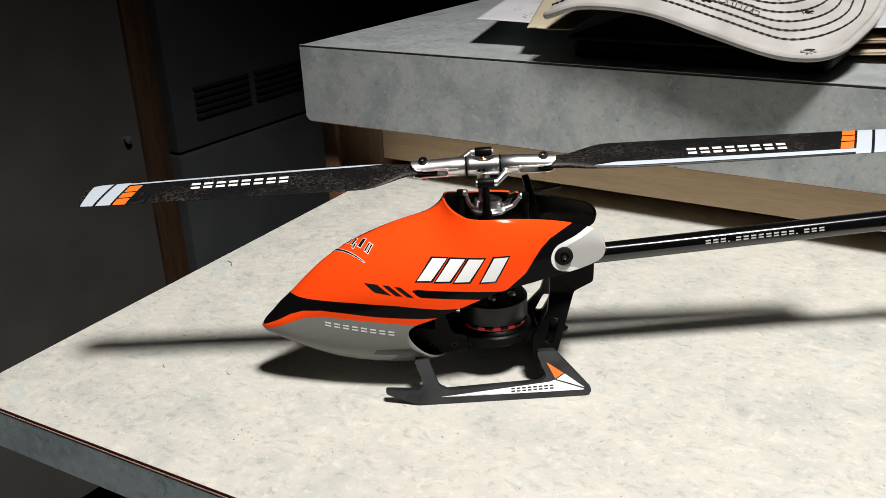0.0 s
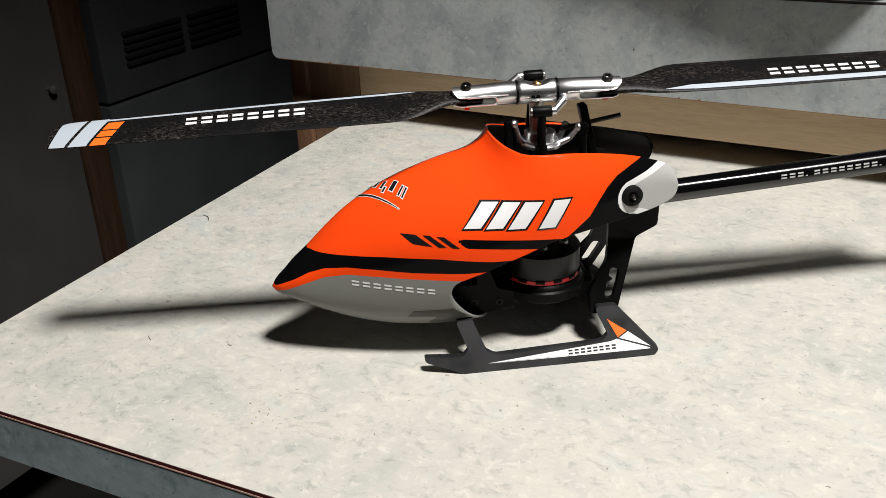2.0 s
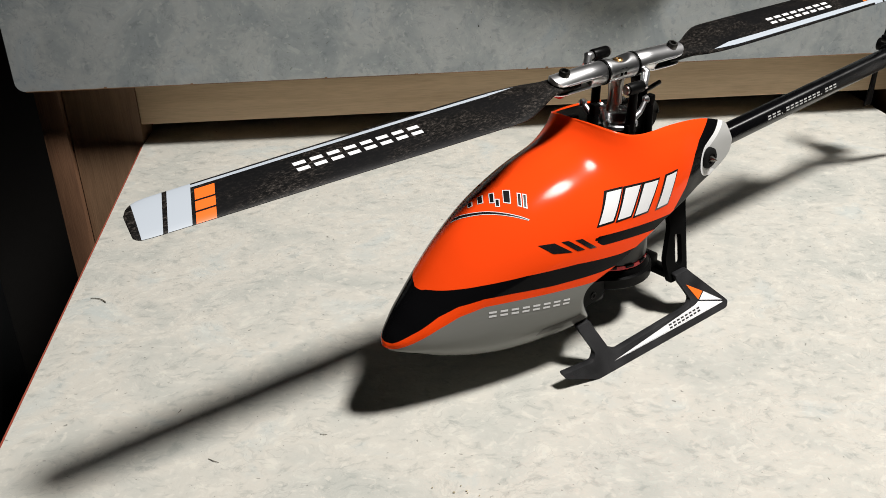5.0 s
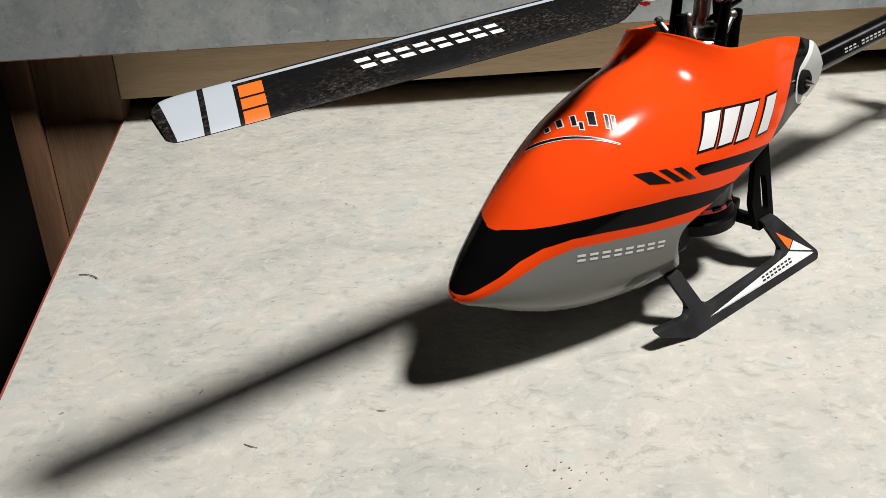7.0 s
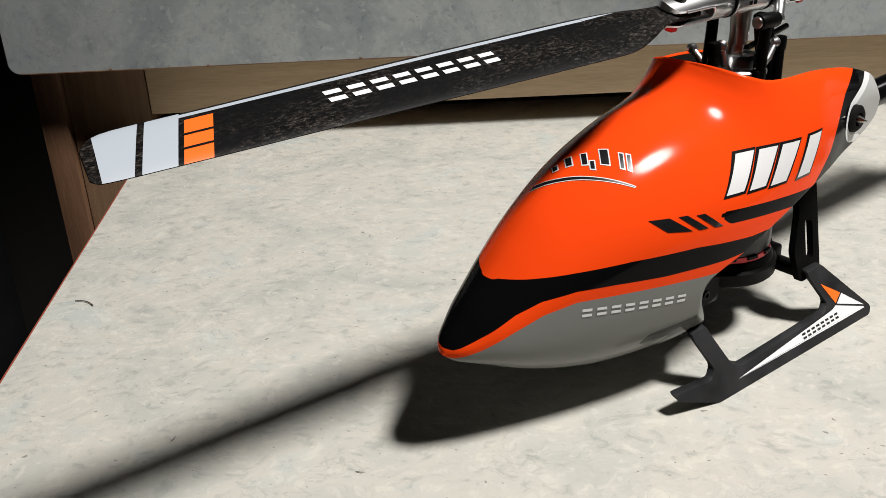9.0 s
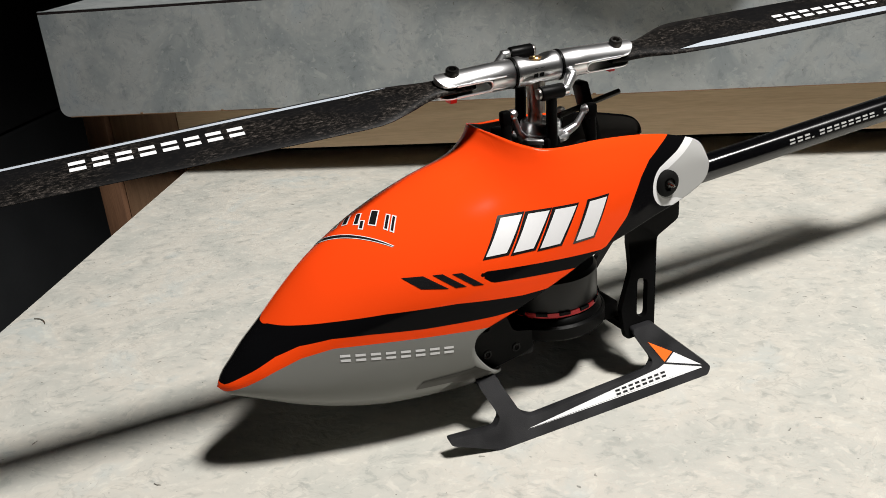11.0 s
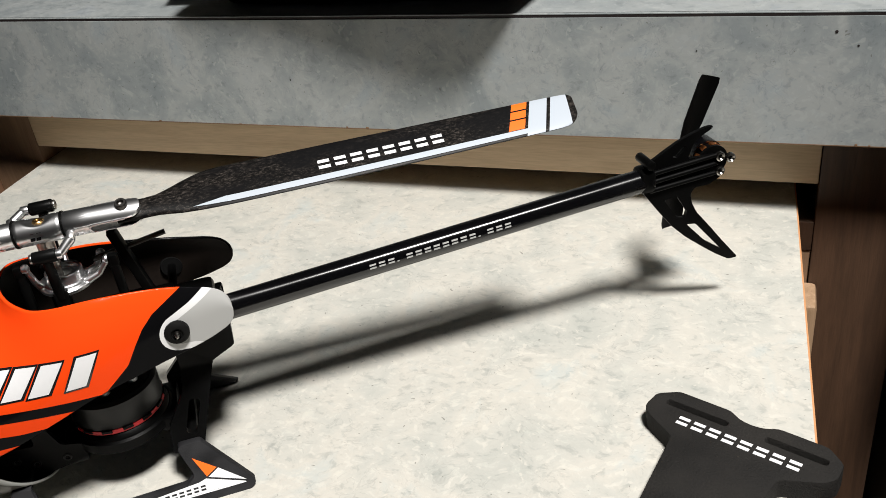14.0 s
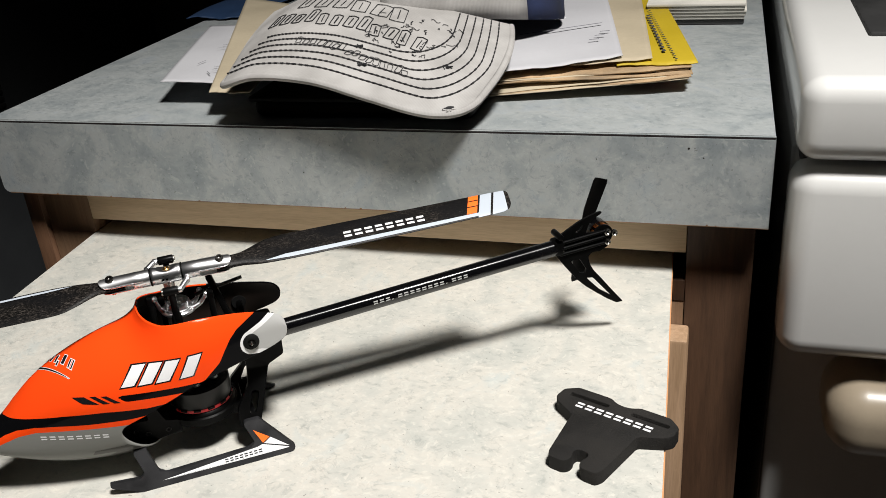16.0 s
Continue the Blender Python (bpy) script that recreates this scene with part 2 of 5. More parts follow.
def plate(bm, outline, lift, thick, holes=(), bevel=0.0):
    """A flat plate: outline (and holes) of (u, v), placed by lift(u, v, w) with w from 0 to thick."""
    edges = []
    for loop in (outline, *holes):
        vs = [bm.verts.new((u, v, 0)) for u, v in loop]
        edges += [bm.edges.new((vs[k], vs[(k + 1) % len(vs)])) for k in range(len(vs))]
    made = bmesh.ops.triangle_fill(bm, use_beauty=True, use_dissolve=False, edges=edges)
    faces = [g for g in made["geom"] if isinstance(g, bmesh.types.BMFace)]
    bottom = {v for f in faces for v in f.verts}
    out = bmesh.ops.extrude_face_region(bm, geom=faces, use_keep_orig=True)
    top = [g for g in out["geom"] if isinstance(g, bmesh.types.BMVert)]
    for v in top:
        v.co.z = thick
    if bevel:
        es = [e for e in bm.edges if e.verts[0].co.z > thick / 2 and e.verts[1].co.z > thick / 2 and sum(abs(f.normal.z) < 0.5 for f in e.link_faces) == 1 and len(e.link_faces) == 2]
        bm.normal_update()
        es = [e for e in bm.edges if all(abs(v.co.z - thick) < 1e-9 for v in e.verts) and len(e.link_faces) == 2 and any(abs(f.normal.z) < 0.5 for f in e.link_faces)]
        bmesh.ops.bevel(bm, geom=es, offset=bevel, segments=2, profile=0.5, affect="EDGES")
    for v in bm.verts:
        v.co = Vector(lift(*v.co))


def grid(bm, rows, material_index=None):
    """Quads over rows of points; returns the vertices row by row."""
    vs = [[bm.verts.new(p) for p in row] for row in rows]
    for i in range(len(vs) - 1):
        for j in range(len(vs[0]) - 1):
            f = bm.faces.new((vs[i][j], vs[i + 1][j], vs[i + 1][j + 1], vs[i][j + 1]))
            if material_index:
                f.material_index = material_index(i, j)
    return vs


def lerp_table(table, x):
    return float(np.interp(x, [p[0] for p in table], [p[1] for p in table]))


def smooth_table(table, x):
    """Catmull-Rom through (x, value) pairs."""
    xs = [p[0] for p in table]
    if x <= xs[0]:
        return table[0][1]
    if x >= xs[-1]:
        return table[-1][1]
    i = max(k for k in range(len(xs) - 1) if xs[k] <= x)
    t = (x - xs[i]) / (xs[i + 1] - xs[i])

    def slope(k):
        a, b = max(0, k - 1), min(len(xs) - 1, k + 1)
        return (table[b][1] - table[a][1]) / (xs[b] - xs[a])

    h = xs[i + 1] - xs[i]
    p0, p1, m0, m1 = table[i][1], table[i + 1][1], slope(i) * h, slope(i + 1) * h
    return (2 * t**3 - 3 * t**2 + 1) * p0 + (t**3 - 2 * t**2 + t) * m0 + (-2 * t**3 + 3 * t**2) * p1 + (t**3 - t**2) * m1


def rounded(points, radius, n=4):
    """A polygon with its corners rounded."""
    out = []
    for k, p in enumerate(points):
        p, a, b = Vector(p), Vector(points[k - 1]), Vector(points[(k + 1) % len(points)])
        ra = min(radius, (a - p).length * 0.45)
        rb = min(radius, (b - p).length * 0.45)
        s, e = p + (a - p).normalized() * ra, p + (b - p).normalized() * rb
        for i in range(n + 1):
            t = i / n
            q = s * (1 - t) ** 2 + p * 2 * t * (1 - t) + e * t * t
            out.append((q.x, q.y))
    return out


# ---- the counter and its pull-out board ----
YF = 0.456                      # front face of the counter
def slab(lo, hi, y0, y1, radius):
    """A slab between two (x, z) corners with a rounded lower corner at its open end."""
    (x0, z0), (x1, z1) = lo, hi
    curve = [(x0 + radius * (1 - math.cos(radians(a))), z0 + radius * (1 - math.sin(radians(a)))) for a in range(0, 91, 15)]
    b = bmesh.new()
    plate(b, [(x0, z1)] + curve + [(x1, z0), (x1, z1)], lambda u, v, w: (u, y0 + w, v), y1 - y0)
    return b


counter = structure("counter", slab((-0.3825, T + 0.0345), (0.1006, T + 0.0838), YF + 0.0012, 1.02, 0.004), LAM_COUNTER, "worn grey-green laminate kitchen counter end above a wooden cabinet", "counter", False)
part("edge_strip", slab((-0.3825, T + 0.0340), (0.1008, T + 0.0827), YF, YF + 0.0012, 0.0045), LAM_EDGE, counter, "blue-grey marbled laminate edge strip", False)
bm = bmesh.new()
box(bm, (-0.3827, YF + 0.0004, T + 0.0827), (0.1006, YF + 0.0030, T + 0.0839))
part("edge_joint", bm, KERF, counter, "dark joint line")
bm = bmesh.new()
box(bm, (-0.3826, YF + 0.0003, T + 0.0839), (0.1008, YF + 0.0016, T + 0.0842))
part("top_edge", bm, LAM_EDGE, counter, "pale worn edge of the top sheet")
bm = bmesh.new()
box(bm, (-0.3780, YF - 0.0001, T + 0.0337), (0.1008, YF + 0.0010, T + 0.0341))
part("lower_edge", bm, LIP_BROWN, counter, "brown worn lower edge")
random.seed(17)
for k in range(9):
    bm = bmesh.new()
    x, w = random.uniform(-0.37, 0.095), random.uniform(0.0005, 0.0016)
    box(bm, (x, YF - 0.0002, T + 0.0338), (x + w, YF + 0.0006, T + 0.0341 + random.uniform(0.0001, 0.0007)), 0.00008, 1)
    part("chip", bm, LIP_BROWN, counter, "brown chipped spot")
for x, z, r in ((0.0590, T + 0.0772, 0.0006), (0.0665, T + 0.0722, 0.0004), (0.0120, T + 0.0700, 0.0003), (-0.1600, T + 0.0560, 0.0004)):
    bm = bmesh.new()
    spun(bm, [(r * 0.7, 0), (r, 0.0001), (r * 0.5, 0.0002)], (x, YF, z), (0, -1, 0), 9)
    part("nick", bm, KERF, counter, "small dark nick")

YR = 0.472                      # face frame of the cabinet
bm = bmesh.new()
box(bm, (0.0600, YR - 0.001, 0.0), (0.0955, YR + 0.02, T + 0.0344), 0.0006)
cabinet = structure("cabinet", bm, WOOD_SHADED, "unpainted pine cabinet carcass with a slot for a board", "cabinet")
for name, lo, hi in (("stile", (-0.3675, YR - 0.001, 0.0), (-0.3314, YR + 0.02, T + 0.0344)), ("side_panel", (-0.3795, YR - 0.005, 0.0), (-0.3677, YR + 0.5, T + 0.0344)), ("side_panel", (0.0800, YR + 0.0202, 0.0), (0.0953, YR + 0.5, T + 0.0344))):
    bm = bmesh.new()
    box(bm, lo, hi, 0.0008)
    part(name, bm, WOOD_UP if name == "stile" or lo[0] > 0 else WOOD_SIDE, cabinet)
bm = bmesh.new()
box(bm, (-0.3310, YR - 0.0012, T + 0.0100), (0.0597, YR + 0.02, T + 0.0343), 0.0006)
part("top_rail", bm, WOOD, cabinet, "pale pine top rail")
# solid block behind the slot; the hollow's shade is in its near-black colour
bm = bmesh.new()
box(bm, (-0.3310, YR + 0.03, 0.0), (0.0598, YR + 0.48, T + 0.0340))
part("cabinet_inside_shade", bm, DARK, cabinet, "near-black block standing for the shaded hollow behind the slot")
bm = bmesh.new()
box(bm, (-0.3312, YR, 0.0), (0.0598, YR + 0.02, T - 0.0215), 0.0006)
part("lower_rail", bm, WOOD_UP, cabinet)
bm = bmesh.new()
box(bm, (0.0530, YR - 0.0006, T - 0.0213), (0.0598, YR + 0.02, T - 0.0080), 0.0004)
part("board_guide", bm, WOOD_SHADED, cabinet, "brown wooden guide beside the board")
bm = bmesh.new()
box(bm, (-0.350, YR - 0.021, 0.12), (0.0635, YR - 0.0012, T - 0.036), 0.002)
part("drawer_front", bm, WOOD_PALE, cabinet, "pale pine drawer front")

BOARD = [(-0.3097, 0.1612), (0.0644, 0.1812), (0.0495, 0.540), (-0.3365, 0.540)]
bm = bmesh.new()
plate(bm, BOARD, lambda u, v, w: (u, v, T - 0.019 + w), 0.0182)
board = structure("pull_out_board", bm, LAM_SIDE, "pale grey-green mottled laminate pull-out board, worn, partly drawn out", "pull-out board", False)
bm = bmesh.new()
inner = [(-0.3096, 0.1613), (0.0643, 0.1813), (0.0494, 0.5395), (-0.3364, 0.5395)]
plate(bm, inner, lambda u, v, w: (u, v, T - 0.0007 + w), 0.0007)
part("top_sheet", bm, LAM_BOARD, board, "pale grey-green mottled laminate top", False)


def strip_along(name, a, b, mat, depth, z0, z1, label):
    a, b = Vector((*a, 0)), Vector((*b, 0))
    d = (b - a).normalized()
    out = Vector((d.y, -d.x, 0)) * depth
    s = bmesh.new()
    vs = [s.verts.new(p + q + Vector((0, 0, z))) for z in (z0, z1) for p, q in ((a, out * 0), (b, out * 0), (b, out), (a, out))]
    for f in ((0, 1, 2, 3), (7, 6, 5, 4), (0, 4, 5, 1), (1, 5, 6, 2), (2, 6, 7, 3), (3, 7, 4, 0)):
        s.faces.new([vs[k] for k in f])
    return part(name, s, mat, board, label, False)


RED_EDGE = material("board_red_edge", (0.30, 0.065, 0.04), 0.6)
BROWN_EDGE = material("board_core_edge", (0.55, 0.27, 0.12), 0.6)
strip_along("edge_joint", BOARD[0], BOARD[1], KERF_RED, 0.00006, T - 0.0013, T - 0.0001, "dark red-brown joint line")
strip_along("edge_lip", BOARD[0], BOARD[1], PINK, 0.00012, T - 0.0018, T - 0.0013, "pale pink laminate lip")
strip_along("side_edge", BOARD[1], BOARD[2], BROWN_EDGE, 0.0006, T - 0.018, T - 0.0009, "bare orange-brown side edge")
strip_along("side_edge", BOARD[3], BOARD[0], RED_EDGE, 0.0011, T - 0.018, T - 0.0009, "dark red side edge")

# ---- the room ----
bm = bmesh.new()
box(bm, (-3.0, -2.2, -0.05), (2.2, 3.0, 0.0))
structure("floor", bm, FLOOR, "dark brown vinyl kitchen floor", "floor", False)
for name, lo, hi in (("wall_north", (-3.0, 1.35, 0), (2.2, 1.45, 2.5)), ("wall_south", (-3.0, -2.3, 0), (2.2, -2.2, 2.5)),
                     ("wall_west", (-3.1, -2.2, 0), (-3.0, 1.45, 2.5)), ("wall_east", (2.2, -2.2, 0), (2.3, 1.45, 2.5))):
    bm = bmesh.new()
    box(bm, lo, hi)
    structure(name, bm, WALL, "dim painted kitchen wall", "wall", False)
bm = bmesh.new()
box(bm, (-3.1, -2.3, 2.5), (2.3, 1.45, 2.6))
structure("ceiling", bm, WALL, "dim painted kitchen ceiling", "ceiling", False)

# dark things across the room
XB = -0.85
bm = bmesh.new()
box(bm, (XB - 0.30, -0.60, 0.337), (XB, 0.677, 2.1), 0.003)
door = thing("tall_cupboard", Matrix(), "dark grey painted tall cupboard side with a small knob", "cupboard")
part("side_panel", bm, PANEL, door)
# near-black block set back below the panel, painted as the shade under it
bm = bmesh.new()
box(bm, (XB - 0.30, -0.60, 0.0), (XB - 0.06, 0.677, 0.336), 0.001)
part("toe_kick_shade", bm, SEAM, door)
bm = bmesh.new()
spun(bm, [(0.001, 0.0), (0.003, 0.0), (0.003, 0.003), (0.0045, 0.005), (0.0045, 0.008), (0.002, 0.009)], (XB, 0.654, 0.743), (1, 0, 0), 16)
part("knob", bm, PANEL, door, "small grey knob")
bm = bmesh.new()
box(bm, (XB - 0.10, 0.6775, 0.0), (XB + 0.004, 0.712, 2.1), 0.002)
structure("trim", bm, WOOD_DARK, "dark stained wooden jamb", "trim")
heater = thing("wall_heater", Matrix(), "dark grey enamelled heater casing with louvred vents", "heater")
bm = bmesh.new()
box(bm, (XB - 0.22, 0.729, 0.03), (XB - 0.001, 1.34, 0.7015), 0.004)
part("lower_casing", bm, VENTED, heater)
bm = bmesh.new()
box(bm, (XB - 0.22, 0.729, 0.7045), (XB - 0.001, 1.34, 1.50), 0.004)
part("upper_casing", bm, VENTED, heater)
bm = bmesh.new()
box(bm, (XB - 0.20, 0.73, 0.0), (XB - 0.03, 1.33, 0.03), 0.002)
part("foot", bm, SEAM, heater)
for y0 in (0.765, 0.871):
    for k in range(5):
        bm = bmesh.new()
        z = 0.741 + 0.0089 * k
        vs = box(bm, (-0.0015, y0, z), (0.003, y0 + 0.094, z + 0.0042), 0.0006)
        bmesh.ops.translate(bm, verts=bm.verts[:], vec=(XB, 0, 0))
        part("louvre", bm, BLACK_GAP, heater, "black louvre slot")

# ---- the model helicopter (built in millimetres, nose to -x) ----
GLOSS_BLACK = material("black_canopy_paint", (0.010, 0.010, 0.011), 0.25, coat=0.6)
WHITE_INK = speckled("white_print", (0.78, 0.78, 0.79), 0.4, scale=900.0, spread=0.03, relief=0.02, unit=0.001)
DIM_INK = material("dim_white_print", (0.42, 0.42, 0.41), 0.5)
GREY_INK = material("grey_print", (0.43, 0.475, 0.53), 0.5)
ORANGE_INK = material("orange_print", (0.95, 0.16, 0.015), 0.4)
PLASTIC = speckled("black_moulded_plastic", (0.0028, 0.0028, 0.0028), 0.38, scale=1600.0, spread=0.25, relief=0.1, spec=0.09, unit=0.001)
SKID_GREY = speckled("charcoal_moulded_plastic", (0.015, 0.015, 0.0165), 0.48, scale=3600.0, spread=0.30, relief=0.18, spec=0.35, unit=0.001)
ALLOY = speckled("turned_aluminium", (0.92, 0.92, 0.93), 0.34, metal=1.0, scale=500.0, spread=0.06, relief=0.03, unit=0.001)
STEEL = speckled("dark_steel_screw", (0.10, 0.095, 0.09), 0.35, metal=1.0, scale=900.0, spread=0.2, unit=0.001)
SCREW = speckled("bright_steel_screw", (0.42, 0.40, 0.37), 0.28, metal=1.0, scale=900.0, spread=0.15, unit=0.001)
BRASS = material("brass_bush", (0.70, 0.42, 0.16), 0.3, metal=1.0)
RED = speckled("red_anodised", (0.55, 0.02, 0.025), 0.35, metal=0.3, scale=900.0, spread=0.12, unit=0.001)
COPPER = material("copper_winding", (0.80, 0.30, 0.10), 0.35, metal=1.0)
TUBE = speckled("black_anodised_tube", (0.0025, 0.0025, 0.003), 0.24, coat=0.0, scale=1200.0, spread=0.05, relief=0.0, spec=0.8, unit=0.001)
shader(TUBE).inputs["Anisotropic"].default_value, shader(TUBE).inputs["Anisotropic Rotation"].default_value = 0.95, 0.25
round_it = node(TUBE, "ShaderNodeTangent")
round_it.direction_type, round_it.axis = "RADIAL", "X"
wire(TUBE, round_it, "Tangent", shader(TUBE), "Tangent")
MOTOR = speckled("satin_black_motor", (0.006, 0.006, 0.006), 0.36, scale=900.0, spread=0.2, relief=0.03, spec=0.3, unit=0.001)
RUBBER = speckled("black_rubber", (0.005, 0.005, 0.005), 0.75, scale=900.0, spec=0.15, unit=0.001)

# canopy paint: orange, black and grey fields given by signed distances on the shell
CANOPY = material("painted_canopy_shell", (0.9, 0.1, 0.01), 0.27, spec=0.06)
paint = (0.0035, 0.0035, 0.004)
last = None
for field, colour in (("grey", (0.215, 0.218, 0.205)), ("orange", (0.93, 0.066, 0.007)), ("lobe_edge", (0.74, 0.74, 0.74)), ("lobe", (0.42, 0.42, 0.41))):
    at = CANOPY.node_tree.nodes.new("ShaderNodeAttribute")
    at.attribute_name = field
    cut = ramp(CANOPY, [(0.497, (0, 0, 0)), (0.503, (1, 1, 1))])
    wire(CANOPY, at, "Fac", cut, "Fac")
    last = blend(CANOPY, (cut, "Color"), paint if last is None else (last, 2), colour)
wire(CANOPY, last, 2, shader(CANOPY), "Base Color")
haze = node(CANOPY, "ShaderNodeTexNoise", Scale=60.0, Detail=6.0)
wire(CANOPY, coords(CANOPY, (0.001,) * 3), "Vector", haze, "Vector")
gloss = ramp(CANOPY, [(0.35, (0.09, 0.09, 0.09)), (0.7, (0.15, 0.15, 0.15))])
wire(CANOPY, haze, "Fac", gloss, "Fac"), wire(CANOPY, gloss, "Color", shader(CANOPY), "Roughness")

# forged carbon of the blades
CARBON = material("forged_carbon", (0.02, 0.02, 0.02), 0.42, spec=0.12)
cc = coords(CARBON, (0.0007, 0.0016, 0.001))
mott = node(CARBON, "ShaderNodeTexNoise", Scale=1150.0, Detail=5.0, Roughness=0.8, Distortion=0.3)
area = node(CARBON, "ShaderNodeTexNoise", Scale=75.0, Detail=3.0)
for n in (mott, area):
    wire(CARBON, cc, "Vector", n, "Vector")
dust = ramp(CARBON, [(0.43, (0.002, 0.002, 0.002)), (0.52, (0.010, 0.0088, 0.0078)), (0.59, (0.040, 0.034, 0.030)), (0.68, (0.11, 0.096, 0.086))])
wire(CARBON, mott, "Fac", dust, "Fac")
calm = ramp(CARBON, [(0.40, (0.10, 0.10, 0.10)), (0.58, (1, 1, 1))])
wire(CARBON, area, "Fac", calm, "Fac")
coal = blend(CARBON, (calm, "Color"), (0.005, 0.005, 0.0055), (dust, "Color"))
wire(CARBON, coal, 2, shader(CARBON), "Base Color")

HELI = thing("model_helicopter", pose(-0.1359 - 0.0038 * math.sin(radians(35)), 0.2775 + 0.0038 * math.cos(radians(35)), T, 0, 0, 35.6) @ Matrix.Diagonal((0.001, 0.001, 0.001, 1)),
             "orange, black and grey radio-controlled model helicopter standing on its skids", "model helicopter")

RIDGE = [(-87.5, 24.6), (-86, 27), (-83, 30), (-80, 33.2), (-75, 37.6), (-69, 43.4), (-62, 49.4), (-53, 55.1), (-44, 59.3), (-34, 62.8), (-26, 65.0), (-21, 66.3), (-16, 67.4)]
CHIN = [(-87.5, 24.4), (-86, 23), (-83, 21.6), (-79, 19.8), (-71, 15.8), (-60.5, 11.9), (-50, 9.5), (-37, 8.4), (-28, 8.6), (-23, 9.2), (-17.8, 10.0)]
WIDTH = [(-87.5, 0.3), (-86.5, 2.4), (-85, 4.2), (-82, 6.2), (-78, 8.4), (-70, 11.4), (-60, 14.7), (-50, 17.7), (-40, 20.2), (-27, 22.6), (-10, 23.6), (2, 23.2), (12, 21.6), (22, 19.4), (32, 17.8), (42, 16.6)]
BELT = [(-87.5, 24.5), (-80, 27), (-70, 31), (-60, 34.5), (-45, 39), (-20, 43), (0, 47), (20, 51), (36, 53.6), (42, 54.8)]
RIM_Z = [(-16, 71.4), (-14.5, 70.7), (-12, 69.5), (-7, 68.0), (7, 67.4), (19, 66.0), (27, 64.6), (31, 63.6), (34, 62.7), (36, 62.1), (38, 61.3), (39.5, 60.4), (40.6, 59.3), (41.4, 58.0), (41.8, 56.8), (42, 55.2)]
RIM_Y = [(-16, 0.0), (-15.6, 4.6), (-14.5, 8.6), (-12, 12.4), (-8, 15.2), (-2, 16.4), (6, 16.2), (20, 15.0), (30, 14.7), (42, 15.2)]
SHOULDER = [(-26, 65.4), (-21, 66.6), (-18.6, 67.2), (-16, 67.7), (-8, 67.2), (0, 66.2), (8, 64.6), (20, 61.8), (30, 60.0), (36, 59.2), (40, 57.6), (41.5, 56.2), (42, 55.0)]
HEM = [(-31.5, 26.2), (-31.2, 28.0), (-30, 29.6), (-28, 30.8), (-20.5, 33.6), (-10, 38.0), (2, 42.4), (16, 44.8), (28, 46.6), (34, 47.9), (37, 48.9), (39.2, 49.8), (40.6, 50.8), (41.4, 51.9), (41.8, 53.1), (42, 54.4)]
TUCK = [(-31.5, 26.2), (-31.2, 24.6), (-30.2, 22.4), (-28.6, 20.0), (-26, 16.8), (-22, 13.2), (-17.8, 10.5)]

DOME = [p for p in RIDGE if p[0] <= -21] + [(-16, 67.6), (-8, 68.4), (4, 68.2), (16, 66.6), (30, 62.6), (42, 57.5)]
RIM_PLAN = [(-16 + 28 * (k / 60) ** 2, smooth_table(RIM_Y, -16 + 28 * (k / 60) ** 2)) for k in range(61)]


def dome_height(x, y):
    b, zm, zd = smooth_table(WIDTH, x), smooth_table(BELT, x), smooth_table(DOME, x)
    lo, hi = 0.0, 1.0
    for _ in range(22):
        t = (lo + hi) / 2
        yy = b * (1 - t) ** 3 + 3 * b * t * (1 - t) ** 2 + 3 * 0.38 * b * t * t * (1 - t)
        lo, hi = (t, hi) if yy > y else (lo, t)
    h = zd - zm
    return zm * (1 - t) ** 3 + 3 * (zm + 0.53 * h) * t * (1 - t) ** 2 + 3 * zd * t * t * (1 - t) + zd * t**3


RIM_RISE = [smooth_table(RIM_Z, x) - dome_height(x, y) for x, y in RIM_PLAN]


def upper(x, s):
    """Shell from the belt (s = 0) to the ridge or the rim (s = 1): (half width, height)."""
    b, zm = smooth_table(WIDTH, x), smooth_table(BELT, x)
    zd = smooth_table(DOME, x)
    h = zd - zm
    p = ((b, zm), (b, zm + 0.53 * h), (0.38 * b, zd), (0.0, zd))

    def bezier(q, t):
        k = ((1 - t) ** 3, 3 * t * (1 - t) ** 2, 3 * t * t * (1 - t), t**3)
        return sum(w * v[0] for w, v in zip(k, q)), sum(w * v[1] for w, v in zip(k, q))

    end = 1.0
    if x > -16:
        y3, z3 = smooth_table(RIM_Y, x), smooth_table(RIM_Z, x)
        lo, hi = 0.0, 1.0
        for _ in range(22):
            end = (lo + hi) / 2
            lo, hi = (end, hi) if bezier(p, end)[0] > y3 else (lo, end)
    y, z = bezier(p, s * end)
    # the neck swells up smoothly round the rim
    near = min((math.hypot((x - q[0]) * 1.0, y - q[1]), k) for k, q in enumerate(RIM_PLAN))
    reach = 7.0 + 5.0 * min(1.0, max(0.0, (RIM_PLAN[near[1]][0] + 16) / 14))
    fall = max(0.0, 1 - near[0] / reach)
    z += RIM_RISE[near[1]] * fall**2.6 if x <= -16 or s < 1 else 0.0
    if x > -16:
        if s >= 1:
            y, z = y3, z3
        zs = smooth_table(SHOULDER, x)
        wall = bezier(((b, zm), (b, zm + 0.56 * (zs - zm)), (min(b, max(0.43 * b, y3 + 3.4)), zs), (y3, z3)), s)
        k = min(1.0, max(0.0, (x + 15) / 26))
        k = k * k * (3 - 2 * k)
        y, z = y * (1 - k) + wall[0] * k, z * (1 - k) + wall[1] * k
    return y, z


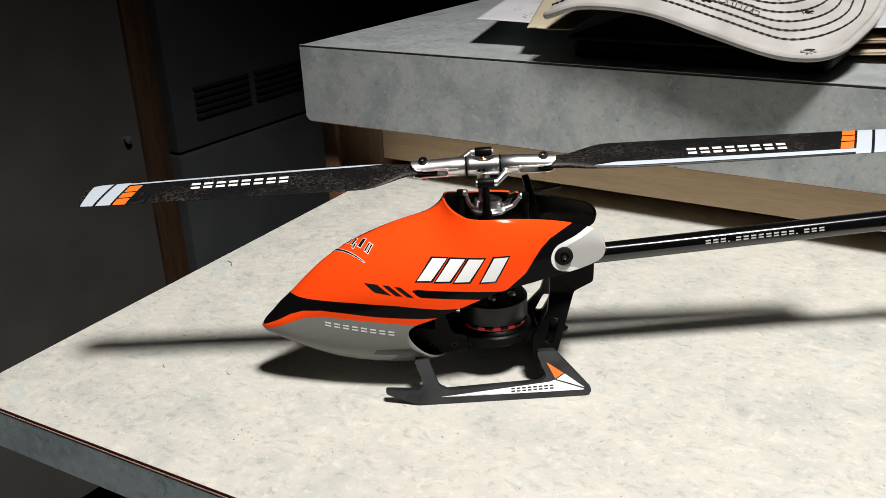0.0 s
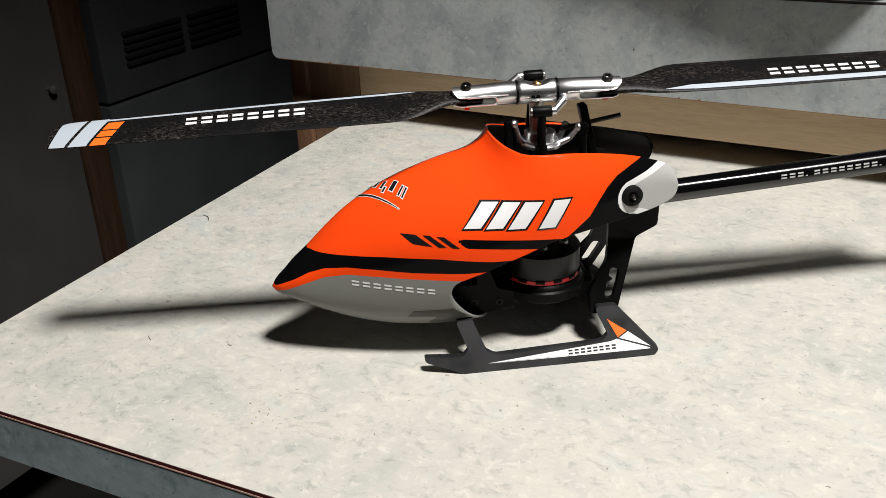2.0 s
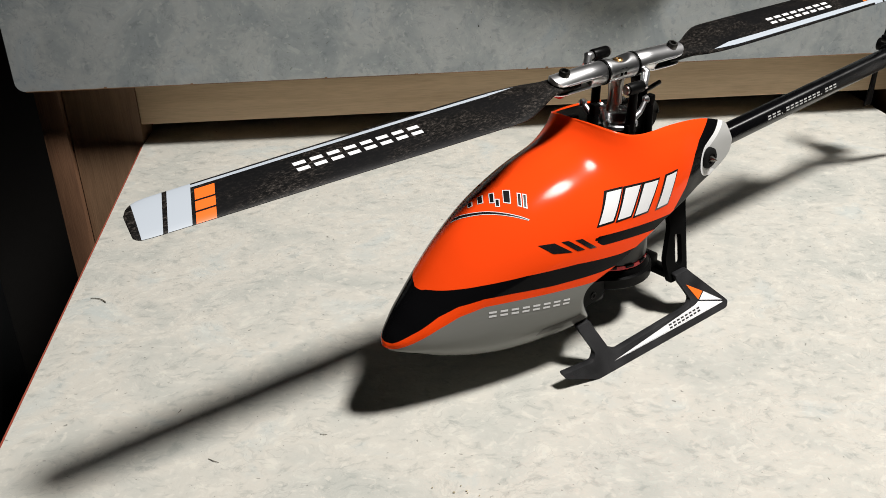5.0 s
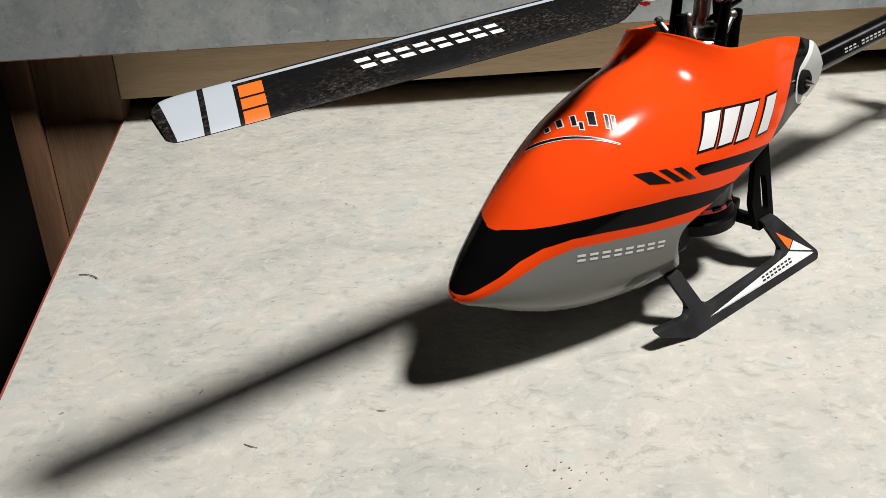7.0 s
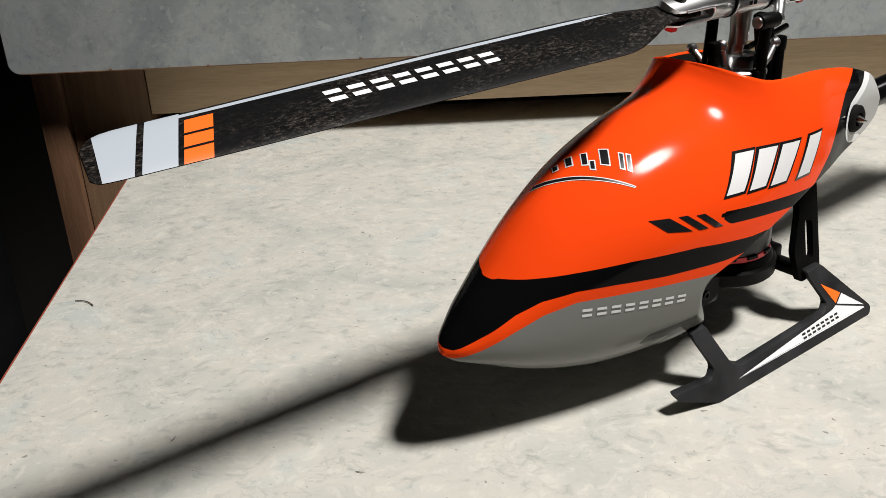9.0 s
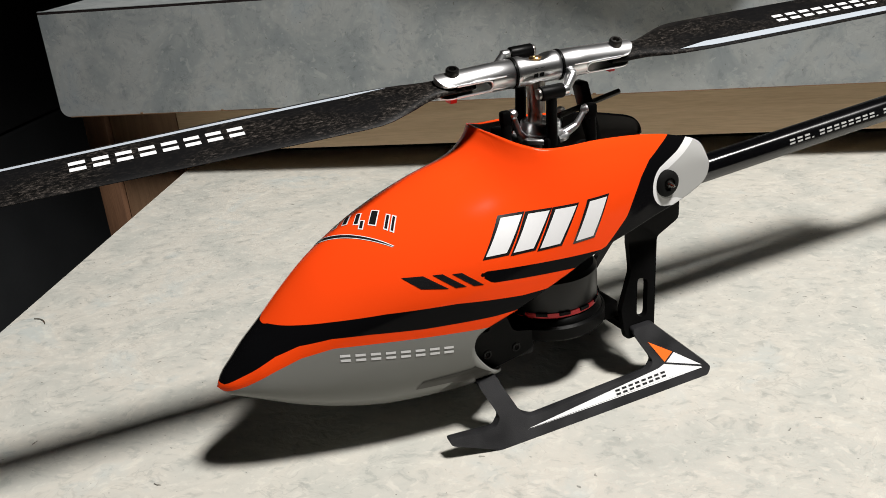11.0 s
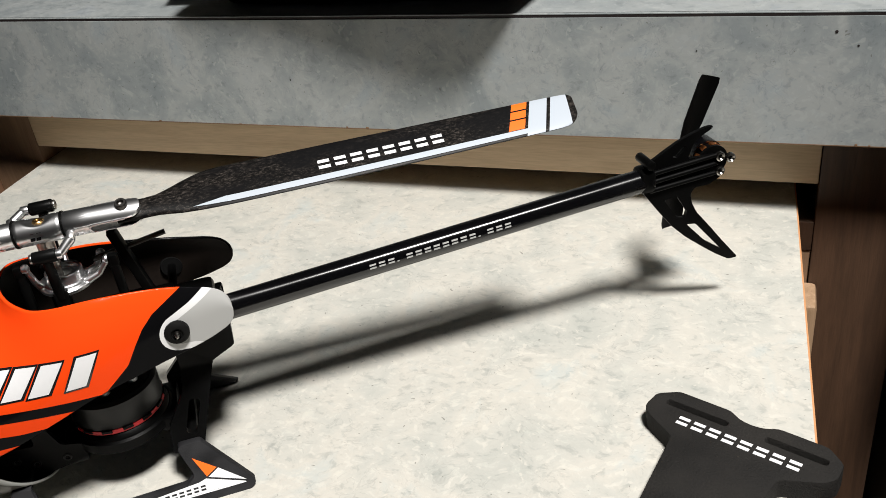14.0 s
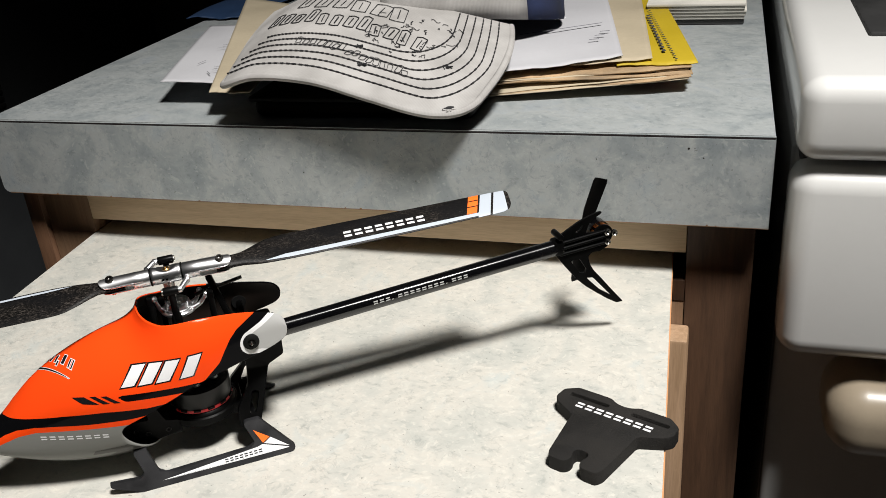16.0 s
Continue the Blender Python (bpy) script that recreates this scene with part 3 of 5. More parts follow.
def lower(x, s):
    """Shell from the belt (s = 0) down to the keel (s = 1)."""
    b, zm = smooth_table(WIDTH, x), smooth_table(BELT, x)
    zb = smooth_table(CHIN, min(x, -17.8))
    h = zm - zb
    p = ((b, zm), (b * 1.0, zm - 0.66 * h), (0.80 * b, zb), (0.0, zb))
    k = ((1 - s) ** 3, 3 * s * (1 - s) ** 2, 3 * s * s * (1 - s), s**3)
    return sum(w * q[0] for w, q in zip(k, p)), sum(w * q[1] for w, q in zip(k, p))


def ease(t):
    t = min(1.0, max(0.0, t))
    return t * t * (3 - 2 * t)


def lower_at(x, z):
    """The s of lower() at which the shell reaches height z."""
    a, b = 0.0, 1.0
    for _ in range(24):
        c = (a + b) / 2
        a, b = (c, b) if lower(x, c)[1] > z else (a, c)
    return a


def signed(poly, x, z):
    """Signed distance to a polygon, positive inside."""
    best, inside = 1e9, False
    for k in range(len(poly)):
        ax, az = poly[k - 1]
        bx, bz = poly[k]
        dx, dz = bx - ax, bz - az
        t = max(0.0, min(1.0, ((x - ax) * dx + (z - az) * dz) / (dx * dx + dz * dz + 1e-12)))
        best = min(best, math.hypot(x - ax - t * dx, z - az - t * dz))
        if (az > z) != (bz > z) and x < (bx - ax) * (z - az) / (bz - az) + ax:
            inside = not inside
    return best if inside else -best


ORANGE_MAIN = [(-75.3, 37.3), (-74.6, 37.75), (-73.5, 37.95), (-72, 38.1), (-69, 38.4), (-63, 38.8), (-51, 39.2), (-35, 38.7), (-19, 37.0), (-8, 37.0), (-2, 39.9), (-26.6, 42.0), (-29.2, 44.2), (-28.6, 45.05), (4, 42.6), (11.6, 48.6), (14.6, 53.2), (17.4, 57.0), (20.8, 60.0), (25.6, 62.4), (29.2, 64.0), (32.6, 65.6), (38, 68.0), (38, 95), (-75.3, 95)]
ORANGE_BAND = [(-95, 25.6), (-86.5, 25.6), (-84, 27.0), (-80, 29.2), (-75, 32.2), (-70, 34.2), (-63, 35.1), (-55, 34.8), (-43, 33.9), (-26, 33.4), (-20, 33.6), (-20, 30.6), (-30, 30.9), (-52, 32.2), (-63, 32.7), (-70, 31.4), (-76, 28.8), (-82, 25.7), (-86.5, 24.0), (-95, 23.8)]
GREY_LOW = [(-95, 23.9), (-86.5, 24.1), (-82, 25.8), (-76, 28.9), (-70, 31.5), (-63, 32.8), (-52, 32.3), (-30, 31.0), (-20, 30.7), (-10, 0), (-95, 0)]
LOBE = [(26.6 + 3.7 * math.cos(radians(a)), 52.6 + 3.7 * math.sin(radians(a))) for a in range(270, 119, -15)] + [(32.1, 58.9), (39.4, 62.4), (50, 67.6), (60, 62), (60, 40), (36, 45.4), (32, 47.4), (29.5, 48.4)]
LOBE_OUT = [(26.6 + 5.6 * math.cos(radians(a)), 52.6 + 5.6 * math.sin(radians(a))) for a in range(270, 119, -15)] + [(30.6, 60.2), (37.9, 63.8), (48, 68.8), (60, 66), (60, 36), (36, 43.0), (30, 46.2)]

stations = [-87.5, -87.0, -86.2, -85.2] + [float(v) for v in np.arange(-84, -33, 0.75)] + [-33, -32.2, -31.5]
after = [-31.5, -31.3, -31.0, -30.5, -29.8, -28.8, -27.5, -26, -24.5, -23, -21.75, -20.5, -19.5, -18.5, -17.8, -17.4, -17.0, -16.7, -16.4, -16.2, -16.0, -15.95, -15.8, -15.6, -15.1, -14.5, -13.6, -12.6, -11.4, -10] + [float(v) for v in np.arange(-9.2, 36, 0.75)] + [36.5, 37.5, 38.4, 39.2, 39.9, 40.5, 41.0, 41.4, 41.7, 41.88, 42.0]
bm = bmesh.new()
NU, NL = 40, 26
for side in (-1, 1):
    rows = []
    for x in stations:
        s0 = 0.5 + (lower_at(x, 26.2) - 0.5) * ease((x + 78) / 24)
        row = [lower(x, 1 - (1 - s0) * k / 8) for k in range(9)] + [lower(x, s0 * (1 - k / NL)) for k in range(1, NL + 1)] + [upper(x, k / NU) for k in range(1, NU + 1)]
        rows.append([(x, side * y, z) for y, z in row])
    grid(bm, rows)
    rows = []
    for x in after:
        zc = smooth_table(HEM, x)
        if zc < smooth_table(BELT, x):
            s0 = lower_at(x, zc)
            row = [lower(x, s0 * (1 - k / NL)) for k in range(NL + 1)] + [upper(x, k / NU) for k in range(1, NU + 1)]
        else:
            row = [upper(x, k / (NL + NU)) for k in range(NL + NU + 1)]
        rows.append([(x, side * y, z) for y, z in row])
    grid(bm, rows)
    rows = []
    for x in [v for v in after if v <= -17.8]:
        s0 = lower_at(x, smooth_table(TUCK, x))
        rows.append([(x, side * y, z) for y, z in (lower(x, 1 - (1 - s0) * k / 8) for k in range(9))])
    grid(bm, rows)
bmesh.ops.remove_doubles(bm, verts=bm.verts[:], dist=0.02)
soft_verts = [v for v in bm.verts if -26 < v.co.x < 0 and v.co.z > 58 and not v.is_boundary]
for _ in range(3):
    bmesh.ops.smooth_vert(bm, verts=soft_verts, factor=0.5, use_axis_x=False, use_axis_y=True, use_axis_z=True)
crease = [v for v in bm.verts if -22 < v.co.x < -10.5 and v.co.z > 40 and not v.is_boundary]
for _ in range(5):
    bmesh.ops.smooth_vert(bm, verts=crease, factor=0.5, use_axis_x=False, use_axis_y=True, use_axis_z=True)


def relax(b, share, sigma, rounds):
    """Takes creases narrower than sigma out of a sheet, along its normals and without shrinking it; share gives how far each place may move."""
    bmesh.ops.recalc_face_normals(b, faces=b.faces[:])
    edge_points = np.array([v.co[:] for v in b.verts if v.is_boundary])
    chosen = [v for v in b.verts if share(v.co) > 0 and not v.is_boundary]
    bounds = [(min(v.co[i] for v in chosen) - 3 * sigma, max(v.co[i] for v in chosen) + 3 * sigma) for i in range(3)]
    around = [v for v in b.verts if all(lo < c < hi for c, (lo, hi) in zip(v.co, bounds))]
    size = np.array([sum(f.calc_area() / len(f.verts) for f in v.link_faces) for v in around])
    start = np.array([v.co[:] for v in chosen])
    far = np.concatenate([np.sqrt(((p[:, None] - edge_points[None]) ** 2).sum(-1).min(1)) for p in np.array_split(start, 24)])
    amount = np.array([share(v.co) for v in chosen]) * np.clip((far - 0.4) / 4.0, 0, 1)
    for turn in range(2 * rounds):
        b.normal_update()
        q, qn = np.array([v.co[:] for v in around]), np.array([v.normal[:] for v in around])
        slot = np.argsort(q[:, 0])
        q, qn, area = q[slot], qn[slot], size[slot]
        moved = []
        for k in range(0, len(chosen), 300):
            p = np.array([v.co[:] for v in chosen[k:k + 300]])
            i, j = np.searchsorted(q[:, 0], (p[:, 0].min() - 3 * sigma, p[:, 0].max() + 3 * sigma))
            off = q[None, i:j] - p[:, None]
            w = np.exp(-(off**2).sum(-1) / (2 * sigma**2)) * area[i:j]
            n = w @ qn[i:j]
            n /= np.linalg.norm(n, axis=1, keepdims=True)
            d = (w * (off * n[:, None]).sum(-1)).sum(1) / w.sum(1)
            moved.append(p + n * (d * amount[k:k + 300] * (-1 if turn % 2 else 1))[:, None])
        for v, p in zip(chosen, np.concatenate(moved)):
            v.co = p


relax(bm, lambda c: ease((c.x + 52) / 16) * ease((26 - c.x) / 12) * ease((c.z - 36) / 8), 2.8, 3)
INSIDE = speckled("matt_black_shell_inside", (0.018, 0.0130, 0.0105), 0.55, scale=600.0, spec=0.2, unit=0.001)
canopy = part("canopy", bm, [CANOPY, INSIDE], HELI, "glossy orange, black and grey painted canopy")
me = canopy.data
if "sharp_edge" in me.attributes:
    me.attributes.remove(me.attributes["sharp_edge"])
for field, polys in (("orange", (ORANGE_MAIN, ORANGE_BAND)), ("grey", (GREY_LOW,)), ("lobe", (LOBE,)), ("lobe_edge", (LOBE_OUT,))):
    values = me.attributes.new(field, "FLOAT", "POINT")
    values.data.foreach_set("value", [0.0 if v.co.y > 0 and v.co.x > 14 and v.co.z > 52 else 0.5 + 0.1 * max(signed(p, v.co.x, v.co.z) for p in polys) for v in me.vertices])
shell = canopy.modifiers.new("wall", "SOLIDIFY")
shell.thickness, shell.offset, shell.material_offset = 0.7, -1, 1
for v in me.vertices:
    if v.co.x > 24:
        v.co.x += ((v.co.x - 24) / 18) ** 2 * (2.6 if v.co.y > 0 else -0.8)
canopy.matrix_basis = Matrix.Translation((0.8, 0, 0)) @ Matrix.Rotation(radians(0.6), 4, "Z")

# prints that follow the shell
tree = BVHTree.FromPolygons([v.co for v in me.vertices], [tuple(p.vertices) for p in me.polygons])


def on_shell(x, z, off):
    hit, normal, _, _ = tree.ray_cast(Vector((x, -80, z)), Vector((0, 1, 0)))
    if hit is None:
        hit, normal, _, _ = tree.find_nearest(Vector((x, -20, z)))
    if normal.y > 0:
        normal = -normal
    return hit + normal * off


def print_on(name, quads, mat, off, n=6, parent=None, label=""):
    """Patches of paint, each between four (x, z) corners, laid on the shell."""
    b = bmesh.new()
    for a, c, d, e in quads:
        a, c, d, e = (Vector(v) for v in (a, c, d, e))
        grid(b, [[on_shell(*((a.lerp(c, i / n)).lerp(e.lerp(d, i / n), j / n)), off) for j in range(n + 1)] for i in range(n + 1)])
    return part(name, b, mat, parent or canopy, label)


def slant(x, w, z0, z1, lean):
    return ((x, z0), (x + w, z0), (x + w + lean, z1), (x + lean, z1))


def grown(q, r):
    return tuple(Vector(v) + Vector(d) * r for v, d in zip(q, ((-1.5, -1), (0.9, -1), (1.5, 1), (-0.9, 1))))


emblem = [slant(-27.2, 5.0, 48.1, 55.2, 6.0), slant(-20.6, 5.0, 47.8, 55.1, 5.8), slant(-14.0, 5.2, 47.4, 55.1, 5.6), slant(-4.6, 5.0, 47.0, 55.3, 5.0)]
for q in emblem:
    print_on("emblem_border", [grown(q, 0.55)], GLOSS_BLACK, 0.10, 8, label="black border")
    print_on("emblem_bar", [q], WHITE_INK, 0.20, 8, label="white slanted bar")
for q in (((-46.2, 46.5), (-41.6, 46.3), (-36.6, 42.7), (-42.6, 43.6)), ((-39.6, 46.2), (-37.4, 46.1), (-32.6, 42.5), (-35.0, 42.6)), ((-35.4, 45.8), (-33.2, 45.7), (-28.6, 42.1), (-30.9, 42.3))):
    print_on("hatch_mark", [q], GLOSS_BLACK, 0.10, 5, label="black slanted mark")


def strokes(w, h, t):
    """The two print bars that stand for a letter of width w and height h: rectangles (u0, v0, u1, v1)."""
    return [(w * 0.06, h * 0.03, w * 0.94, h * 0.36), (w * 0.06, h * 0.64, w * 0.94, h * 0.97)]


for k in range(8):
    x, z = -62.0 + 3.3 * k, 29.0 - 0.38 * k
    print_on("letter_bar", [((x + a, z + b - 0.11 * a), (x + c, z + b - 0.11 * c), (x + c, z + d - 0.11 * c), (x + a, z + d - 0.11 * a)) for a, b, c, d in strokes(2.5, 2.0, 0.5)], WHITE_INK, 0.09, 2, label="pale print bar")


def print_top(name, quads, mat, off, n=3, label=""):
    """Patches of paint, each between four (x, y) corners, laid on the shell from above."""
    b = bmesh.new()
    for q in quads:
        a, c, d, e = (Vector(v) for v in q)
        rows = []
        for i in range(n + 1):
            row = []
            for j in range(n + 1):
                x, y = a.lerp(c, i / n).lerp(e.lerp(d, i / n), j / n)
                hit, normal, _, _ = tree.ray_cast(Vector((x, y, 110)), Vector((0, 0, -1)))
                row.append(hit + (normal if normal.z > 0 else -normal) * off)
            rows.append(row)
        grid(b, rows)
    return part(name, b, mat, canopy, label)


ARC = [(-12.4, -45.5), (-8.2, -49.4), (-4.25, -52.9), (0.15, -56.4), (4.7, -58.3)]


def arc_band(w0, w1):
    """Quads of a crescent that runs round the nose, tapering towards its low end."""
    line = [(-12.4 + 17.1 * k / 12, w0 + (w1 - w0) * (k / 12) ** 0.7) for k in range(13)]
    return [((smooth_table(ARC, a) - wa, a), (smooth_table(ARC, b) - wb, b), (smooth_table(ARC, b) + wb, b), (smooth_table(ARC, a) + wa, a)) for (a, wa), (b, wb) in zip(line, line[1:])]


print_top("swoosh_edge", arc_band(0.22, 0.78), WHITE_INK, 0.10, 2, "white hairline")
print_top("swoosh", arc_band(0.03, 0.55), GLOSS_BLACK, 0.16, 2, "black crescent")
for x, y, w, h in ((-54.2, 2.4, 1.3, 2.2), (-52.5, 0.3, 1.7, 3.4), (-50.6, -2.4, 1.5, 3.4), (-50.2, -4.4, 1.2, 2.0), (-48.0, -5.2, 2.4, 3.9), (-45.6, -8.4, 1.0, 3.4), (-44.6, -9.6, 0.9, 3.4)):
    for name, g, off, ink in (("mark_border", 0.28, 0.10, WHITE_INK), ("mark_bar", 0.0, 0.18, GLOSS_BLACK)):
        q = [(x + 0.60 * u + 0.62 * v, y - 0.72 * u + 0.78 * v) for u, v in ((-g, -g), (w * 0.72 + g, -g), (w * 0.72 + g, h * 0.85 + g), (-g, h * 0.85 + g))]
        print_top(name, [q], ink, off, 3, "white border" if g else "black print bar")
# irregular darker grey patch low on the chin
PATCH = material("dark_grey_patch", (0.075, 0.073, 0.066), 0.3, spec=0.15)
print_on("chin_patch", [((-45.0, 16.6), (-34.6, 16.4), (-31.6, 19.8), (-43.6, 19.0)), ((-38.6, 12.6), (-28.8, 12.4), (-26.0, 16.4), (-35.0, 17.6)), ((-35.0, 17.6), (-26.0, 16.4), (-29.6, 19.2), (-31.0, 20.3))], PATCH, 0.10, 8, label="darker grey patch")

# canopy post, nut and pin
for side in (-1, 1):
    bm = bmesh.new()
    spun(bm, [(1.2, 0), (3.1, 0), (3.35, 0.5), (3.35, 1.7), (2.7, 2.3), (1.7, 2.4), (1.6, 1.9), (0.2, 1.9)], (26.6, side * 17.6, 53.2), (0, side, 0), 24)
    nut = part("grommet", bm, RUBBER, HELI, "black rubber canopy grommet")
    bm = bmesh.new()
    spun(bm, [(1.0, 0), (1.0, 1.0), (0.2, 2.9)], (26.6, side * 19.0, 53.2), (0, side, 0), 16)
    part("pin", bm, SCREW, nut, "small pointed metal pin")
bm = bmesh.new()
rod(bm, (26.6, -17.6, 53.2), (26.6, 17.6, 53.2), 1.2)
part("canopy_post", bm, PLASTIC, HELI)

# main frame
bm = bmesh.new()
box(bm, (-16, -6.5, 40), (38, 6.5, 54), 1.5)
box(bm, (-46, -8, 26), (-16, 8, 40), 1.5)
part("upper_frame", bm, PLASTIC, HELI, "black moulded main frame")
bm = bmesh.new()
for side in (-1, 1):
    strut = [(15.5, 12.0), (24.4, 12.2), (32.4, 34.0), (39.6, 37.6), (40.0, 50.0), (27.0, 48.5), (23.0, 43.0), (23.2, 34), (22.0, 27.5), (16.0, 19.0)]
    hole = rounded([(20.2, 16.6), (23.2, 15.8), (26.4, 24.6), (23.4, 25.6)], 1.4, 4)
    b2 = bmesh.new()
    plate(b2, rounded(strut, 1.0, 2), lambda u, v, w, s=side: (u, s * (6.0 + w + max(0.0, 34 - v) * 0.42), v), 1.8, [hole], 0.3)
    tmp = bpy.data.meshes.new("strut")
    b2.to_mesh(tmp), b2.free()
    bm.from_mesh(tmp)
    bpy.data.meshes.remove(tmp)
box(bm, (30.5, -6.2, 37.0), (39.6, 6.2, 50.5), 0.8)
part("rear_strut", bm, PLASTIC, HELI, "black slotted rear strut")
for side in (-1, 1):
    bm = bmesh.new()
    arm = [(-33, 22.0), (-30, 15.2), (-21.5, 11.6), (-11.0, 13.4), (-8.0, 15.0), (-8.0, 19.0), (-14, 20.5), (-17.5, 30.0), (-18.5, 37), (-33, 37)]
    hole = rounded([(-29, 23), (-20.5, 22.4), (-20.8, 30), (-29, 31)], 1.2)
    plate(bm, rounded(arm, 1.2, 2), lambda u, v, w, s=side: (u, s * (8.4 + w), v), 1.6, [hole], 0.3)
    front = part("front_frame_plate", bm, PLASTIC, HELI, "black frame plate with screws")
    for sx, sz in ((-21.8, 16.2), (-13.5, 15.8), (-26.5, 18.6)):
        bm = bmesh.new()
        spun(bm, [(0.4, -0.2), (0.5, 0.1), (0.8, 0.4), (1.1, 0.4), (1.25, 0.0)], (sx, side * 9.9, sz), (0, side, 0), 14)
        part("screw", bm, MOTOR, front, "small black screw")
bm = bmesh.new()
spun(bm, [(11.5, 15.8), (14.6, 15.8), (15.0, 16.2), (15.0, 19.2), (14.4, 19.8), (11.5, 19.8), (11.5, 15.8)], (2.5, 0, 0), (0, 0, 1), 40)
box(bm, (13.5, -9.0, 14.4), (19.0, 9.0, 19.2), 0.8)
box(bm, (-22, -9.8, 12.4), (-8, 9.8, 17.6), 0.8)
part("motor_cradle", bm, PLASTIC, HELI, "black ring-shaped motor cradle")
bm = bmesh.new()
spun(bm, [(2, 22.9), (12.9, 22.9), (13.1, 23.3), (13.1, 31.0), (12.2, 32.0), (4, 32.6), (2, 34.5)], (2.5, 0, 0), (0, 0, 1), 48)
motor = part("main_motor", bm, MOTOR, HELI, "black main motor bell")
bm = bmesh.new()
spun(bm, [(11.0, 21.5), (13.0, 21.5), (13.25, 21.8), (13.25, 23.0), (11.0, 23.0)], (2.5, 0, 0), (0, 0, 1), 48)
part("base_ring", bm, RED, motor, "red anodised ring")
bm = bmesh.new()
spun(bm, [(4.0, 19.7), (14.2, 19.7), (14.0, 20.4), (12.6, 21.5), (4.0, 21.5)], (2.5, 0, 0), (0, 0, 1), 48)
part("motor_base", bm, PLASTIC, motor, "black tapering motor base")
for k in range(14):
    a = 2 * math.pi * k / 14
    bm = bmesh.new()
    box(bm, (-1.5, -0.35, -0.45), (1.5, 0.35, 0.45), 0.1, 1, Matrix.Translation((2.5 + 13.2 * math.cos(a), 13.2 * math.sin(a), 22.7)) @ Matrix.Rotation(a + math.pi / 2, 4, "Z"))
    part("magnet_notch", bm, PLASTIC, motor, "black notch")
for k in range(3):
    bm = bmesh.new()
    spun(bm, [(0.6, 0), (0.7, 0.4), (1.0, 0.9), (1.5, 0.9), (1.7, 0)], (2.5 + 8 * math.cos(0.5 - k * 1.1), 8 * math.sin(0.5 - k * 1.1), 32.4), (0, 0, 1), 14)
    part("screw", bm, ALLOY, motor)

# skids
for side in (-1, 1):
    def lean(u, v, w, s=side):
        return (u, s * (26.8 - 0.62 * v - w), v + 0.25 * w)

    bm = bmesh.new()
    shape = [(-40.2, 5.3), (-39.8, 4.0), (-29.8, 0.6), (-28, 0.0), (34.6, 0.0), (36.3, 1.6), (24.4, 13.7), (23.6, 14.6), (17.2, 14.6), (16.9, 13.6), (19.9, 6.7), (17.4, 5.0), (-17.4, 4.1), (-20.2, 5.5), (-23.4, 13.2), (-23.4, 14.2), (-28.9, 14.2), (-28.6, 12.8), (-25.9, 6.2), (-28.0, 4.5)]
    plate(bm, rounded(shape, 0.9, 3), lean, 2.0, (), 0.35)
    skid = part("skid", bm, SKID_GREY, HELI, "charcoal plastic landing skid with white and orange print")

    def skin(u, v, d=0.12, s=side):
        return (u, s * (26.8 - 0.62 * v + d), v)

    bm = bmesh.new()
    for q in (((-20.0, 2.2), (18, 2.0), (33.4, 2.0), (33.2, 2.3)), ((-20.0, 2.3), (20.6, 5.0), (22.6, 5.5), (33.2, 2.3))):
        bm.faces.new([bm.verts.new(skin(*p)) for p in q])
    part("white_print", bm, WHITE_INK, skid, "white tapering stripe", False)
    bm = bmesh.new()
    bm.faces.new([bm.verts.new(skin(*p)) for p in ((23.4, 5.7), (26.6, 7.3), (33.6, 2.65))])
    part("white_print", bm, WHITE_INK, skid, "white triangle", False)
    bm = bmesh.new()
    bm.faces.new([bm.verts.new(skin(*p)) for p in ((20.1, 11.2), (26.2, 7.5), (23.0, 5.9))])
    part("orange_print", bm, ORANGE_INK, skid, "orange triangle", False)
    for k in range(8):
        x = 6.2 + 2.05 * k
        bm = bmesh.new()
        z = 2.5 + 0.045 * k
        for a, b, c, d in strokes(1.55, 1.35, 0.3):
            bm.faces.new([bm.verts.new(skin(*p, 0.2)) for p in ((x + a, z + b), (x + c, z + b), (x + c, z + d), (x + a, z + d))])
        part("letter_bar", bm, SKID_GREY, skid, "dark print bar", False)
bm = bmesh.new()
for x, z in ((-26, 12.6), (20.4, 11.6)):
    box(bm, (x - 2.6, -15.6, z), (x + 2.6, 15.6, z + 2.4), 0.6)
part("skid_mount", bm, PLASTIC, HELI, "black cross bar")

# tail boom
bm = bmesh.new()
rod(bm, (30, 0, 44.9), (176, 0, 53.8), 3.8, sides=32, bevel=0.3)
boom = part("tail_boom", bm, TUBE, HELI, "glossy black tube with white print bars")
pitch = math.atan2(53.8 - 44.9, 146)
for k in range(16):
    x = 82.5 + 2.85 * k
    if k in (3, 12):
        w = 0.7
    else:
        w = 2.2
    bm = bmesh.new()
    zc = 44.9 + (x - 30) * math.tan(pitch)
    for a, b, c, d in strokes(w, 1.7, 0.36) if w > 1 else [(0, 0, w, 0.4)]:
        rows = []
        for v in (b, d):
            e = v / 4.1 + 0.05
            rows.append([(x + u, -3.86 * math.cos(e), zc + u * math.tan(pitch) + 3.86 * math.sin(e)) for u in (a, c)])
        grid(bm, rows)
    part("letter_bar", bm, DIM_INK, boom, "pale print bar")

